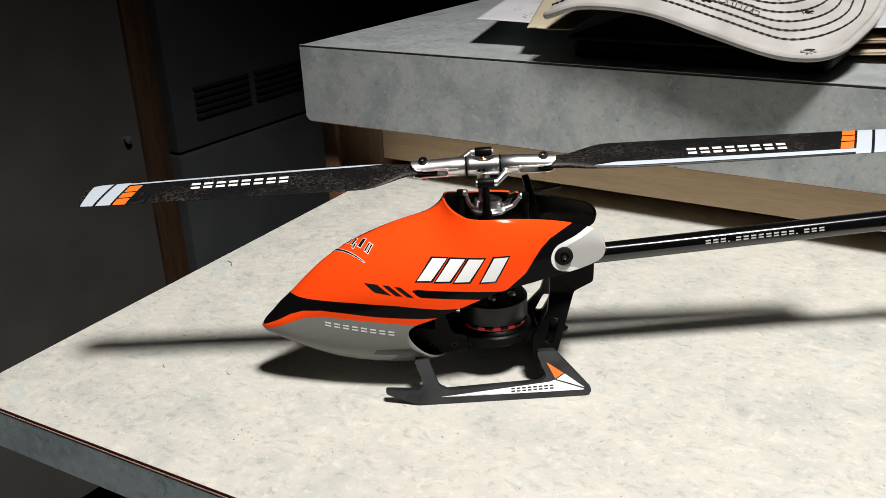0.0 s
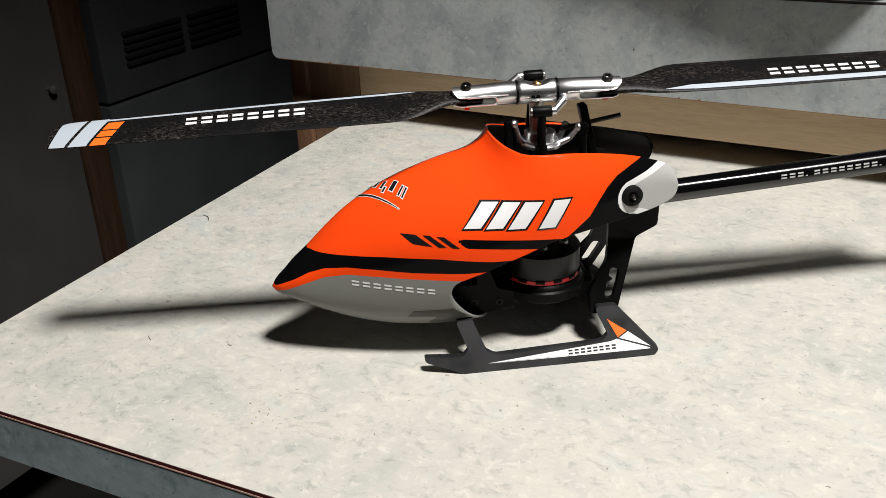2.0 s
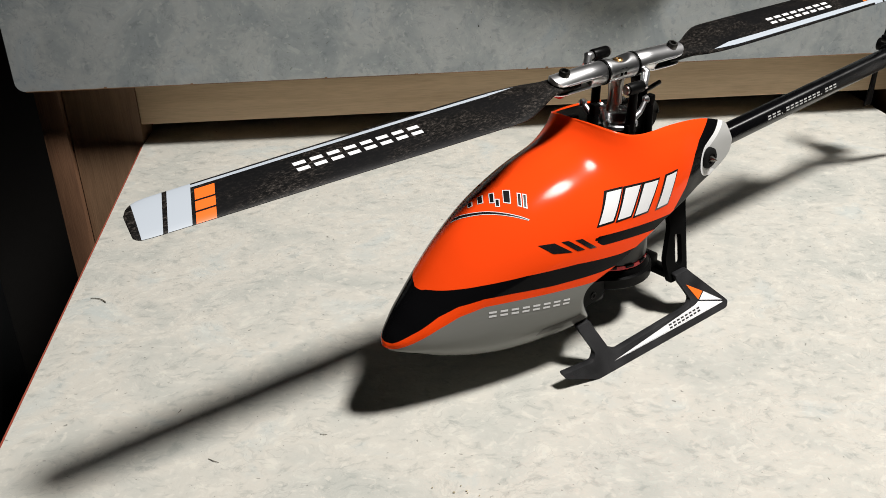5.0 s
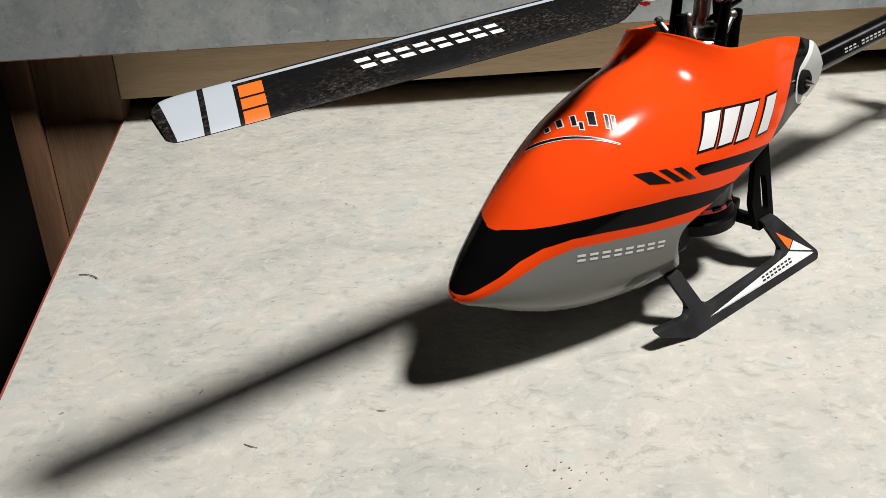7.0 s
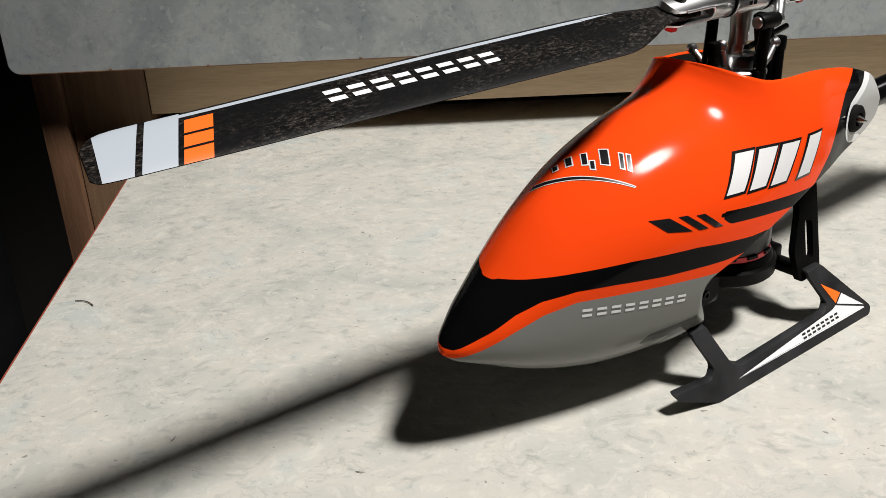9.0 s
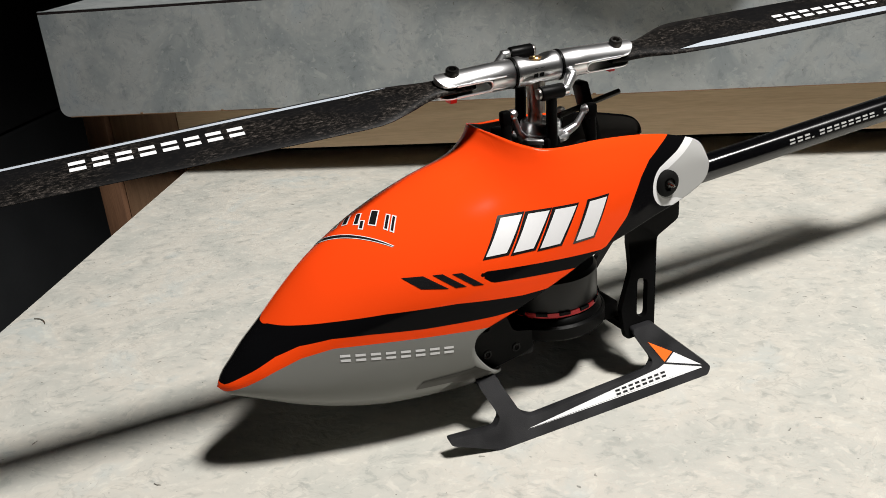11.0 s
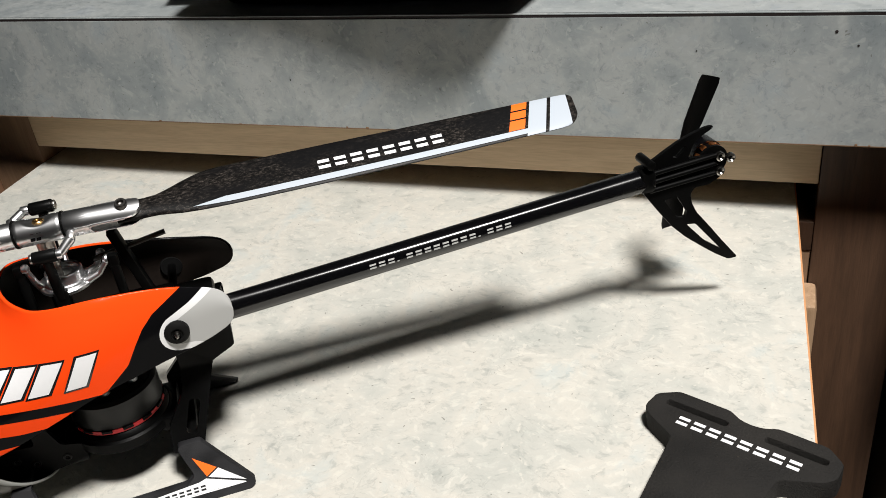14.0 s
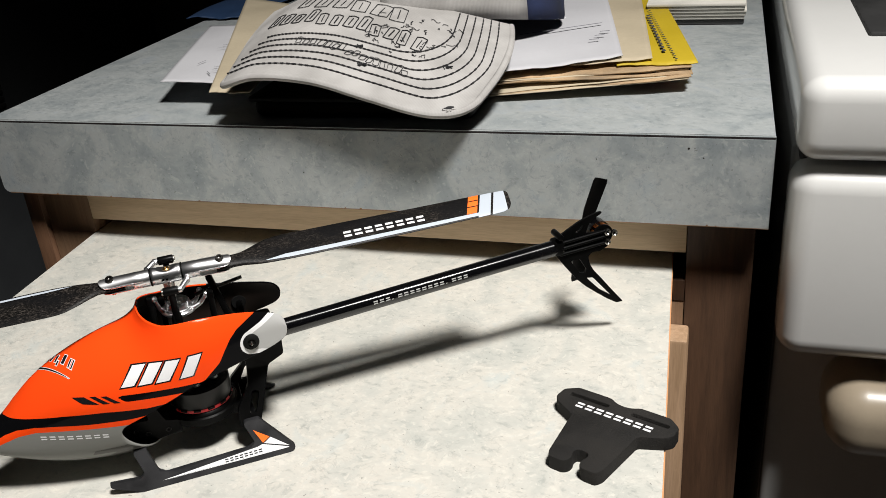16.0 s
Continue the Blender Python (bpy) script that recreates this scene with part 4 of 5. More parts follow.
# tail: fin, motor, blade
fin = [(169.5, 60.5), (171.5, 62.6), (174.2, 63.8), (177.5, 65.6), (182.3, 67.9), (187.9, 69.7), (191.9, 70.6), (194.3, 70.6), (193.7, 69.7), (190.3, 68.1), (187.4, 65.8), (185.6, 61.2), (197.5, 60.2), (199.2, 56), (197.5, 52), (193.3, 50.2), (188.6, 50.4), (187.0, 48.4), (187.7, 44.8), (189.6, 41), (194.2, 35), (200.1, 27), (206, 19.4), (202.5, 19.4), (197.4, 22.9), (191.5, 27.7), (185.6, 32.8), (180.8, 37.8), (175.2, 45.5), (170.2, 52.8)]
fin_hole_a = rounded([(177.6, 48.4), (182.3, 48.6), (186.0, 42.2), (185.3, 40.1), (182.3, 41.0)], 0.7)
fin_hole_b = rounded([(186.0, 37.4), (189.3, 36.8), (199.4, 24.3), (193.2, 29.1)], 0.7)
fin_hole_c = rounded([(180.2, 63.0), (184.0, 65.8), (185.0, 65.4), (181.8, 62.4)], 0.35)
bm = bmesh.new()
plate(bm, rounded(fin, 0.8, 2), lambda u, v, w: (u, w - 1.4, v), 1.5, [fin_hole_a, fin_hole_b, fin_hole_c], 0.3)
tail_fin = part("tail_fin", bm, PLASTIC, HELI, "black moulded tail fin with cut-outs")
bm = bmesh.new()
for z0, z1, r in ((60.2, 60.4, 0.9), (57.3, 57.5, 0.9), (54.4, 54.2, 0.9)):
    rod(bm, (172, -1.7, z0 - 1.2), (196, -1.7, z1), r, r * 0.8, 12)
part("rib", bm, PLASTIC, tail_fin, "raised rib")
bm = bmesh.new()
box(bm, (168.5, -3.9, 53.2), (174, 3.9, 61.0), 1.8)
rod(bm, (171.5, -4.4, 63.2), (171.5, 4.0, 63.2), 1.5, sides=14, bevel=0.3)
part("boom_clamp", bm, PLASTIC, tail_fin)
for x, z in ((196.6, 59.8), (200.4, 58.6), (196.8, 54.8)):
    bm = bmesh.new()
    spun(bm, [(0.7, 0.9), (0.8, 1.0), (1.15, 1.5), (1.55, 1.3), (1.6, 0)], (x, -1.5, z), (0, -1, 0), 16)
    part("screw", bm, SCREW, tail_fin, "bright socket screw")
bm = bmesh.new()
spun(bm, [(3.0, -3.2), (5.2, -3.2), (5.2, -2.2), (4.6, -2.0), (4.6, 1.0)], (195.6, 3.2, 57.6), (0, 1, 0), 28)
tail_motor = part("tail_motor", bm, PLASTIC, HELI, "black tail motor with copper windings")
bm = bmesh.new()
spun(bm, [(4.7, 0.2), (5.6, 0.2), (5.6, 6.0), (5.0, 6.8), (1.2, 7.2), (1.0, 12.5)], (195.6, 3.2, 57.6), (0, 1, 0), 32)
part("bell", bm, TUBE, tail_motor)
for k in range(9):
    a = 2 * math.pi * k / 9
    bm = bmesh.new()
    box(bm, (-0.85, -1.2, -0.9), (0.85, 1.2, 0.9), 0.35, 2, Matrix.Translation((195.6 + 4.4 * math.cos(a), 2.2, 57.6 + 4.4 * math.sin(a))) @ Matrix.Rotation(-a, 4, "Y"))
    part("winding", bm, COPPER, tail_motor, "copper winding")
bm = bmesh.new()
for s in (1, -1):
    rows = []
    for k in range(15):
        r = 2.0 + 25.2 * k / 14
        c = 2.6 + 1.7 * min(1, k / 5) - (0.5 if k == 14 else 0)
        tw = radians(18 - 10 * k / 14)
        row = []
        for j in range(9):
            u = -c + 2 * c * j / 8
            th = 0.5 * (1 - (j / 4 - 1) ** 2) + 0.06
            row.append((s * u * math.cos(tw), s * u * math.sin(tw) + th, r * s))
        back = [(p[0], p[1] - 0.5, p[2]) for p in reversed(row)]
        fold = Matrix.Rotation(radians(0 if s > 0 else -16), 3, "Y")
        rows.append([fold @ Vector(p) for p in row + back + row[:1]])
    grid(bm, rows)
bmesh.ops.remove_doubles(bm, verts=bm.verts[:], dist=0.01)
spun(bm, [(0.5, -1.2), (2.6, -1.2), (2.8, -0.8), (2.8, 1.2), (1.4, 1.8)], (0, 0, 0), (0, 1, 0), 20)
prop = part("tail_blade", bm, PLASTIC, HELI, "black plastic two-bladed tail rotor")
prop.matrix_basis = Matrix.Translation((191.8, 13.5, 56.8)) @ Matrix.Rotation(radians(22), 4, "Y")

for ob in (tail_fin, tail_motor):
    ob.matrix_basis = Matrix.Translation((2.6, 0, -3.0))
prop.matrix_basis = Matrix.Translation((2.4, 0, -4.4)) @ prop.matrix_basis

# ---- rotor head ----
HUB = Vector((0, -2.7, 83.6))
ROTOR = Matrix.Translation(HUB) @ Matrix.Rotation(radians(-3.6), 4, "Z") @ Matrix.Rotation(radians(-0.85), 4, "Y")
mast_foot, mast_top = Vector((-1.0, -0.6, 38)), HUB + Vector((0, 0, -1))
bm = bmesh.new()
rod(bm, mast_foot, mast_top, 1.8, sides=20)
part("main_shaft", bm, SCREW, HELI, "polished steel main shaft")
bm = bmesh.new()
spun(bm, [(0.8, -10.5), (1.95, -10.5), (2.0, -9.5), (2.1, -8.0), (2.3, -4.2), (2.6, -2)], HUB, (0, 0, 1), 24)
part("hub_neck", bm, SCREW, HELI, "turned metal neck")
bm = bmesh.new()
spun(bm, [(1.5, -5.9), (3.3, -5.9), (3.6, -5.5)] + [(3.6, -4.8 + 0.6 * k) for k in range(17)] + [(3.6, 5.5), (3.3, 5.9), (1.5, 5.9)], (0, 0, 0), (1, 0, 0), 48)
for v in bm.verts:
    if abs(v.co.x) < 4.0 and v.co.z > 0:
        v.co.z = min(v.co.z, 2.35 + 1.25 * (v.co.x / 4.0) ** 2)
    v.co = ROTOR @ v.co
hub = part("rotor_hub", bm, ALLOY, HELI, "polished aluminium rotor hub")
for s in (-1, 1):
    bm = bmesh.new()
    spun(bm, [(1.0, 5.85), (3.75, 5.85), (3.75, 6.35), (1.0, 6.35)], (0, 0, 0), (s, 0, 0), 32)
    for v in bm.verts:
        v.co = ROTOR @ v.co
    part("spacer", bm, PLASTIC, hub, "black spacer ring")
bm = bmesh.new()
spun(bm, [(0.5, 2.6), (0.7, 2.9), (1.25, 2.9), (1.5, 2.6), (1.5, 2.0)], (0.2, 0, 0), (0, 0, 1), 18)
for v in bm.verts:
    v.co = ROTOR @ v.co
part("set_screw", bm, BRASS, hub, "small brass-coloured screw head")
for q in range(2):
    bm = bmesh.new()
    base = [(-2.2 + 1.5 * q, -3.64, -1.2), (-1.1 + 1.5 * q, -3.64, -1.2), (-0.6 + 1.5 * q, -3.5, 0.9), (-1.7 + 1.5 * q, -3.5, 0.9)]
    bm.faces.new([bm.verts.new(ROTOR @ Vector(p)) for p in base])
    part("engraving_bar", bm, PLASTIC, hub, "dark engraved bar", False)

blade_stations = [17.5, 18.2, 20, 22, 25, 28, 31, 34, 37, 40, 43, 46, 50, 56, 62, 68, 74, 80, 86, 92, 98, 104, 110, 116, 122, 125, 127.8, 132.5, 133.4, 138.8, 139.9, 141.5, 143, 144.4, 145.4, 146.0, 146.6, 147.2]
LEAD = [(17.5, 3.2), (22, 3.4), (28, 3.4), (34, 4.5), (43, 5.3), (60, 5.5), (100, 5.2), (138, 4.7), (143.5, 4.5), (145.4, 3.8), (146.7, 2.2), (147.2, 0.8)]
TRAIL = [(17.5, 3.0), (22, 3.3), (28, 3.6), (34, 6.2), (41, 8.8), (48, 9.2), (100, 8.5), (135, 8.0), (145, 7.7), (146.4, 7.2), (147.2, 6.4)]
CHORD = [-1.0, -0.93, -0.78, -0.62, -0.44, -0.22, 0.0, 0.2, 0.38, 0.45, 0.49, 0.65, 0.84, 0.95, 1.0]

SKEW = [(112, 0.0), (126, 0.42), (140, 0.40), (147.2, 0.12)]


def blade(turn, lag, droop, twist, out, stripe, label):
    """A main blade along +x, leading edge at -y, with its printed bands."""
    place = ROTOR @ Matrix.Rotation(turn, 4, "Z") @ Matrix.Translation((21.5, 0, 0)) @ Matrix.Rotation(radians(lag), 4, "Z") @ Matrix.Translation((out - 21.5, 0, 0)) @ Matrix.Rotation(radians(droop), 4, "Y") @ Matrix.Rotation(radians(twist), 4, "X")
    rows = []
    for r in blade_stations:
        yl, yt = smooth_table(LEAD, r), smooth_table(TRAIL, r)
        thick = lerp_table([(17, 2.6), (30, 2.4), (44, 1.25), (144, 1.0)], r)
        wash = radians(lerp_table([(18, 0), (30, 0), (44, -3), (145, 0)], r))
        row = []
        for c in CHORD:
            y = -c * (yl if c > 0 else yt)
            z = thick * 0.5 * math.sqrt(max(0, 1 - c * c)) + 0.10
            row.append((y, z))
        full = row + [(y, -z * 0.6) for y, z in reversed(row)]
        full.append(full[0])
        skew = lerp_table(SKEW, r)
        rows.append([place @ Vector((r + skew * (y - 3.5), y * math.cos(wash) - z * math.sin(wash), z * math.cos(wash) + y * math.sin(wash))) for y, z in full])

    def ink(i, j):
        r, top = blade_stations[i], j < len(CHORD) - 1
        if not top:
            return 0
        c = CHORD[j]
        if 133.3 < r < 138.7 or 139.8 < r < 145.3:
            return 1
        if r > 45.9 and stripe < c < 0.83 and r < 138.7:
            return 1
        if 127.7 < r < 132.4 and c < 0.44:
            return 2
        return 0

    b = bmesh.new()
    grid(b, rows, ink)
    bmesh.ops.holes_fill(b, edges=[e for e in b.edges if e.is_boundary], sides=60)
    ob = part("main_blade", b, [CARBON, GREY_INK, ORANGE_INK], HELI, label)

    def top_of(r, y, d=0.12):
        yl, yt = smooth_table(LEAD, r), smooth_table(TRAIL, r)
        c = y / (yl if y > 0 else yt)
        y = -y
        thick = lerp_table([(17, 2.6), (30, 2.4), (44, 1.25), (144, 1.0)], r)
        wash = radians(lerp_table([(18, 0), (30, 0), (44, -3), (145, 0)], r))
        z = thick * 0.5 * math.sqrt(max(0, 1 - c * c)) + 0.10 + d
        return place @ Vector((r + lerp_table(SKEW, r) * (y - 3.5), y * math.cos(wash) - z * math.sin(wash), z * math.cos(wash) + y * math.sin(wash)))

    for k in range(8):
        r = 71.2 + 4.6 * k
        b = bmesh.new()
        for u0, v0, u1, v1 in strokes(3.7, 3.5, 0.8):
            grid(b, [[top_of(r + u, v - 2.7) for v in (v0, (v0 + v1) / 2, v1)] for u in (u0, u1)])
        part("letter_bar", b, WHITE_INK, ob, "white print bar")
    b = bmesh.new()
    b.faces.new([b.verts.new(top_of(r, c * smooth_table(LEAD, r), 0.06)) for r, c in ((37.0, 0.80), (46.0, stripe + 0.01), (46.0, 0.84), (41.0, 0.82))])
    part("white_print", b, GREY_INK, ob, "white stripe end", False)
    for y in (-4.9, -1.6):
        b = bmesh.new()
        grid(b, [[top_of(r, y + w, 0.1) for w in (-0.22, 0.22)] for r in (127.6, 132.6)])
        part("print_gap", b, GLOSS_BLACK, ob, "black line")
    return ob, place


for turn, lag, droop, twist, out, stripe in ((math.pi, 1.0, 1.0, -18.0, -0.8, 0.64), (0.0, 2.4, 0.45, 24.0, 2.0, 0.48)):
    arm, place = blade(turn, lag, droop, twist, out, stripe, "forged-carbon main rotor blade with white, grey and orange print")
    stem = ROTOR @ Matrix.Rotation(turn, 4, "Z") @ Matrix.Rotation(radians(droop * 0.6), 4, "Y") @ Matrix.Rotation(radians(twist), 4, "X")
    bm = bmesh.new()
    spun(bm, [(1.0, 6.3), (3.2, 6.3), (3.5, 6.7), (3.45, 12.4), (1.0, 12.4)], (0, 0, 0), (1, 0, 0), 32)
    for up in (1, -1):
        rows = []
        for u in (9.0, 11.0, 12.4, 13.0, 15, 17, 19, 20.5, 22, 23, 23.8, 24.5, 25.1, 25.5, 25.8, 25.9):
            hw = 3.2 if u < 22.6 else 3.2 * math.sqrt(max(0.02, 1 - ((u - 22.6) / 3.35) ** 2))
            t = max(0.0, (u - 12.4) / 13.5)
            low = 1.25 if up > 0 else 1.55 if u > 12.9 else 1.25
            roof = 3.45 * (1 - 0.16 * t) if up > 0 else 3.4 - 0.75 * ease((u - 12.6) / 4.0)
            top = [(hw * math.sin(radians(a)), max(low + 0.3, math.sqrt(max(0.0, roof * roof - (hw * math.sin(radians(a))) ** 2 * (roof / 3.45) ** 2)))) for a in range(-90, 91, 10)]
            ring = [(u, y, up * z) for y, z in top] + [(u, hw, up * low), (u, -hw, up * low)]
            rows.append(ring + ring[:1])
        made = grid(bm, rows)
        for row in (made[0], made[-1]):
            bm.faces.new(row[:-1])
    for v in bm.verts:
        v.co = stem @ v.co
    grip = part("blade_grip", bm, ALLOY, HELI, "polished aluminium blade grip")
    bm = bmesh.new()
    spun(bm, [(0.5, 3.2), (0.8, 3.4), (0.9, 4.3), (1.4, 4.3), (1.6, 4.0), (1.6, 2.6)], (0, 0, 0), (0, 0, 1), 18)
    for v in bm.verts:
        v.co = stem @ (v.co + Vector((21.5, 0, 0)))
    part("bolt", bm, STEEL, grip, "dark socket-head bolt")
    for side in (-1, 1):
        bm = bmesh.new()
        line = [(21.6, 1.32), (17.0, 1.32)] + [(13.9 - 1.42 * math.sin(radians(a)), -0.08 + 1.40 * math.cos(radians(a))) for a in range(0, 181, 20)] + [(17.0, -1.52), (21.6, -1.58)]
        for (u0, w0), (u1, w1) in zip(line, line[1:]):
            rod(bm, stem @ Vector((u0, side * 3.12, w0)), stem @ Vector((u1, side * 3.12, w1)), 0.32, sides=8)
        part("slot_chamfer", bm, ALLOY, grip, "bright chamfer round the fork slot")
    bm = bmesh.new()
    spun(bm, [(0.5, -4.2), (1.35, -4.2), (1.5, -4.0), (1.5, -2.6)], (0, 0, 0), (0, 0, 1), 6)
    for v in bm.verts:
        v.co = stem @ (v.co + Vector((21.5, 0, 0)))
    part("lock_nut", bm, RED, grip, "red lock nut")
    bm = bmesh.new()
    box(bm, (6.6, -5.6, -1.3), (8.6, -2.4, 1.3), 0.7)
    rise = 0.4 if turn else -1.4
    rod(bm, (7.5, -4.8, -0.2), (4.4, -8.0, rise), 1.35, 1.1, 14)
    rod(bm, (2.9, -8.0, rise), (5.0, -8.0, rise), 1.3, sides=16, bevel=0.2)
    for v in bm.verts:
        v.co = stem @ v.co
    pitch_arm = part("pitch_arm", bm, ALLOY, grip, "bright metal pitch arm")
    ball = stem @ Vector((3.2 if turn else 4.0, -8.0, rise))
    axis = (stem.to_3x3() @ Vector((1, 0, 0))).normalized()
    bm = bmesh.new()
    rod(bm, ball - axis * 6.4, ball - axis * 0.4, 1.75, sides=18, bevel=0.3)
    part("link_end", bm, PLASTIC, pitch_arm, "black link end")
    bm = bmesh.new()
    rod(bm, ball - axis * 7.1, ball - axis * 6.3, 1.35, sides=16, bevel=0.2)
    part("bush", bm, SCREW, pitch_arm, "bright metal bush")
    bm = bmesh.new()
    foot = Vector((0.4 if turn == 0 else -0.4, 5.0 if turn else -8.4, 66.0))
    rod(bm, ball - axis * 3.4, foot, 1.25, 1.5, 14)
    box(bm, foot - Vector((1.9, 1.2, 2.6)), foot + Vector((1.9, 1.2, 2.2)), 0.7)
    part("link_rod", bm, PLASTIC, HELI, "black plastic link rod")

# swashplate and control arms
SW = Vector((1.4, -1.6, 67.3))
bm = bmesh.new()
spun(bm, [(2.3, -1.2), (6.8, -1.2), (7.1, -0.9), (7.1, -0.1), (6.8, 0.2), (5.9, 0.2), (5.7, 0.6), (5.1, 0.7), (4.9, 1.0), (4.9, 3.0), (4.6, 3.4), (3.9, 3.4), (3.7, 2.6), (2.3, 2.6), (2.3, -1.2)], SW, (0.05, -0.02, 1), 32)
swash = part("swashplate", bm, ALLOY, HELI, "bright aluminium swashplate")
for a, tip in ((200, (-7.0, -3.2, 73.8)), (335, (13.4, -3.6, 71.5)), (90, (0.6, 10.5, 70)), (20, (11, 4, 70))):
    bm = bmesh.new()
    d = Vector((math.cos(radians(a)), math.sin(radians(a)), 0))
    tip = Vector(tip)
    root = SW + d * 5.8 + Vector((0, 0, -0.6))
    knee = root.lerp(tip, 0.55) + Vector((0, 0, -1.3))
    rod(bm, root, knee, 1.25, 0.9, 12)
    rod(bm, knee, tip, 0.9, 0.75, 12)
    spun(bm, [(0.1, -1.3), (1.0, -0.9), (1.35, 0), (1.0, 0.9), (0.1, 1.3)], tip, d, 14)
    part("arm", bm, ALLOY, swash, "bright control arm")
for p, q in (((-9.0, -2.6, 55), (-8.6, -2.6, 73.0)), ((15.0, -3.8, 52), (14.8, -3.8, 71)), ((-5, 9, 52), (-5, 9, 66))):
    bm = bmesh.new()
    rod(bm, p, q, 1.3, sides=14, bevel=0.3)
    box(bm, Vector(q) - Vector((1.4, 1.3, 1.9)), Vector(q) + Vector((1.4, 1.3, 1.9)), 0.7)
    part("servo_link", bm, PLASTIC, HELI, "black servo link")
bm = bmesh.new()
box(bm, (-1.3, -2.2, -14), (1.3, 2.2, 12), 0.5, 2, Matrix.Translation((18.5, 2.0, 65.5)) @ Matrix.Rotation(radians(-14), 4, "Y"))
box(bm, (14, -5, 50), (27, 6, 55), 0.8)
bracket = part("guide_bracket", bm, PLASTIC, HELI, "black anti-rotation guide")
bm = bmesh.new()
rod(bm, (9, 2, 69.5), (29.0, 4.0, 72.0), 0.75, sides=12)
part("guide_pin", bm, STEEL, bracket, "thin dark pin")
bm = bmesh.new()
box(bm, (-13, -10, 40), (22, 10, 53.5), 1.2)
part("servo_deck", bm, PLASTIC, HELI, "black servo deck inside the canopy")

# ---- foam blade holder on the board ----
FOAM = speckled("black_foam", (0.0160, 0.0146, 0.0132), 0.80, scale=1500.0, spread=0.6, relief=1.0, spec=0.3)
PAD = thing("blade_holder", pose(0.0336, 0.3092, T, 0, 0, -21.0) @ Matrix.Diagonal((0.99, 1.04, 1.06, 1)), "black foam rotor-blade holder with white print bars, lying on the board", "foam holder")
half = [(0.0, 19.0), (3.5, 19.5), (7, 21.5), (21, 21.5), (26.5, 17.5), (27.0, 11.5), (24.5, 8.5), (14.4, 3.6), (12.4, -21.2), (10.6, -24.2), (4.4, -24.2), (2.4, -22.4), (2.1, -19.6), (3.2, -17.6), (2.8, -15.2), (0.0, -14.8)]
outline = [(x * 0.001, y * 0.001) for x, y in half] + [(-(x + (2.2 if x > 14 else 0)) * 0.001, y * 0.001) for x, y in reversed(half[1:-1])]
slots = []
for s, end in ((-1, 0.0244), (1, 0.0228)):
    slots.append(rounded([(s * 0.0055, 0.0148), (s * end, 0.0148), (s * end, 0.0168), (s * 0.0055, 0.0168)], 0.0008, 2))
bm = bmesh.new()
plate(bm, rounded(outline, 0.0012, 2), lambda u, v, w: (u, v, w), 0.006, slots, 0.0006)
part("foam_body", bm, FOAM, PAD)
for k in range(8):
    bm = bmesh.new()
    x = -0.0182 + 0.0046 * k
    for a, b, c, d in strokes(0.0038, 0.0034, 0.0008):
        box(bm, (x + a, 0.0086 + b, 0.0058), (x + c, 0.0086 + d, 0.00612))
    part("letter_bar", bm, WHITE_INK, PAD, "white print bar", False)

# a curled hair and crumbs on the board
bm = bmesh.new()
pts = [(-0.3128 + 0.0062 * k / 8, 0.3088 - 0.0035 * (k / 8) ** 2.4, T + 0.0004) for k in range(9)]
for a, b in zip(pts, pts[1:]):
    rod(bm, a, b, 0.00017, sides=6)
LINT = material("grey_lint", (0.17, 0.16, 0.135), 0.8)
FIBRE = material("dark_fibre", (0.10, 0.09, 0.07), 0.7)
tagged(part("hair", bm, FIBRE), "short curled dark fibre lying on the board", "fibre")
for a, b, r in (((-0.2560, 0.2170), (-0.2530, 0.2152), 0.00012), ((-0.2268, 0.2246), (-0.2248, 0.2242), 0.00010), ((-0.2682, 0.2384), (-0.2676, 0.2400), 0.00010)):
    bm = bmesh.new()
    mid = ((a[0] + b[0]) / 2 + 0.0001, (a[1] + b[1]) / 2 - 0.0003)
    rod(bm, (*a, T + 0.0002), (*mid, T + 0.0003), r * 0.8, r, sides=6)
    rod(bm, (*mid, T + 0.0003), (*b, T + 0.0002), r, r * 0.5, sides=6)
    tagged(part("lint", bm, LINT), "tiny dark lint thread lying on the board", "lint", "lint on the board")

# crumbs on the board
CRUMB = speckled("dry_crumb", (0.50, 0.43, 0.29), 0.9, scale=3000.0, spread=0.4, relief=0.5)
random.seed(3)
for k in range(9):
    bm = bmesh.new()
    bmesh.ops.create_icosphere(bm, subdivisions=1, radius=0.00022 * random.uniform(0.6, 1.4), matrix=Matrix.Translation((-0.1915 + random.uniform(-0.006, 0.006), 0.1965 + random.uniform(-0.005, 0.005), T + 0.0003)) @ Matrix.Diagonal((1.4, 1, 0.6, 1)))
    tagged(part("crumb", bm, CRUMB, None), "tiny brown crumb lying on the pale board", "crumb", "crumbs on the board")

# ---- papers on the counter ----
C = T + 0.0842                  # top of the counter
PAPER_WHITE = speckled("white_paper", (0.47, 0.47, 0.49), 0.7, scale=400.0, spread=0.05, relief=0.2)
PAPER_CREAM = speckled("cream_paper", (0.44, 0.375, 0.265), 0.75, scale=300.0, spread=0.12, relief=0.2)
PAPER_KRAFT = speckled("aged_kraft_envelope", (0.40, 0.275, 0.155), 0.75, scale=900.0, spread=0.55, relief=0.3)
PAPER_RUST = speckled("rust_red_card", (0.36, 0.10, 0.05), 0.7, scale=500.0, spread=0.3, relief=0.2)
PAPER_YELLOW = speckled("yellow_envelope", (0.46, 0.33, 0.012), 0.6, scale=300.0, spread=0.08, relief=0.2)
PENCIL = material("pencil_line", (0.16, 0.16, 0.18), 0.7)
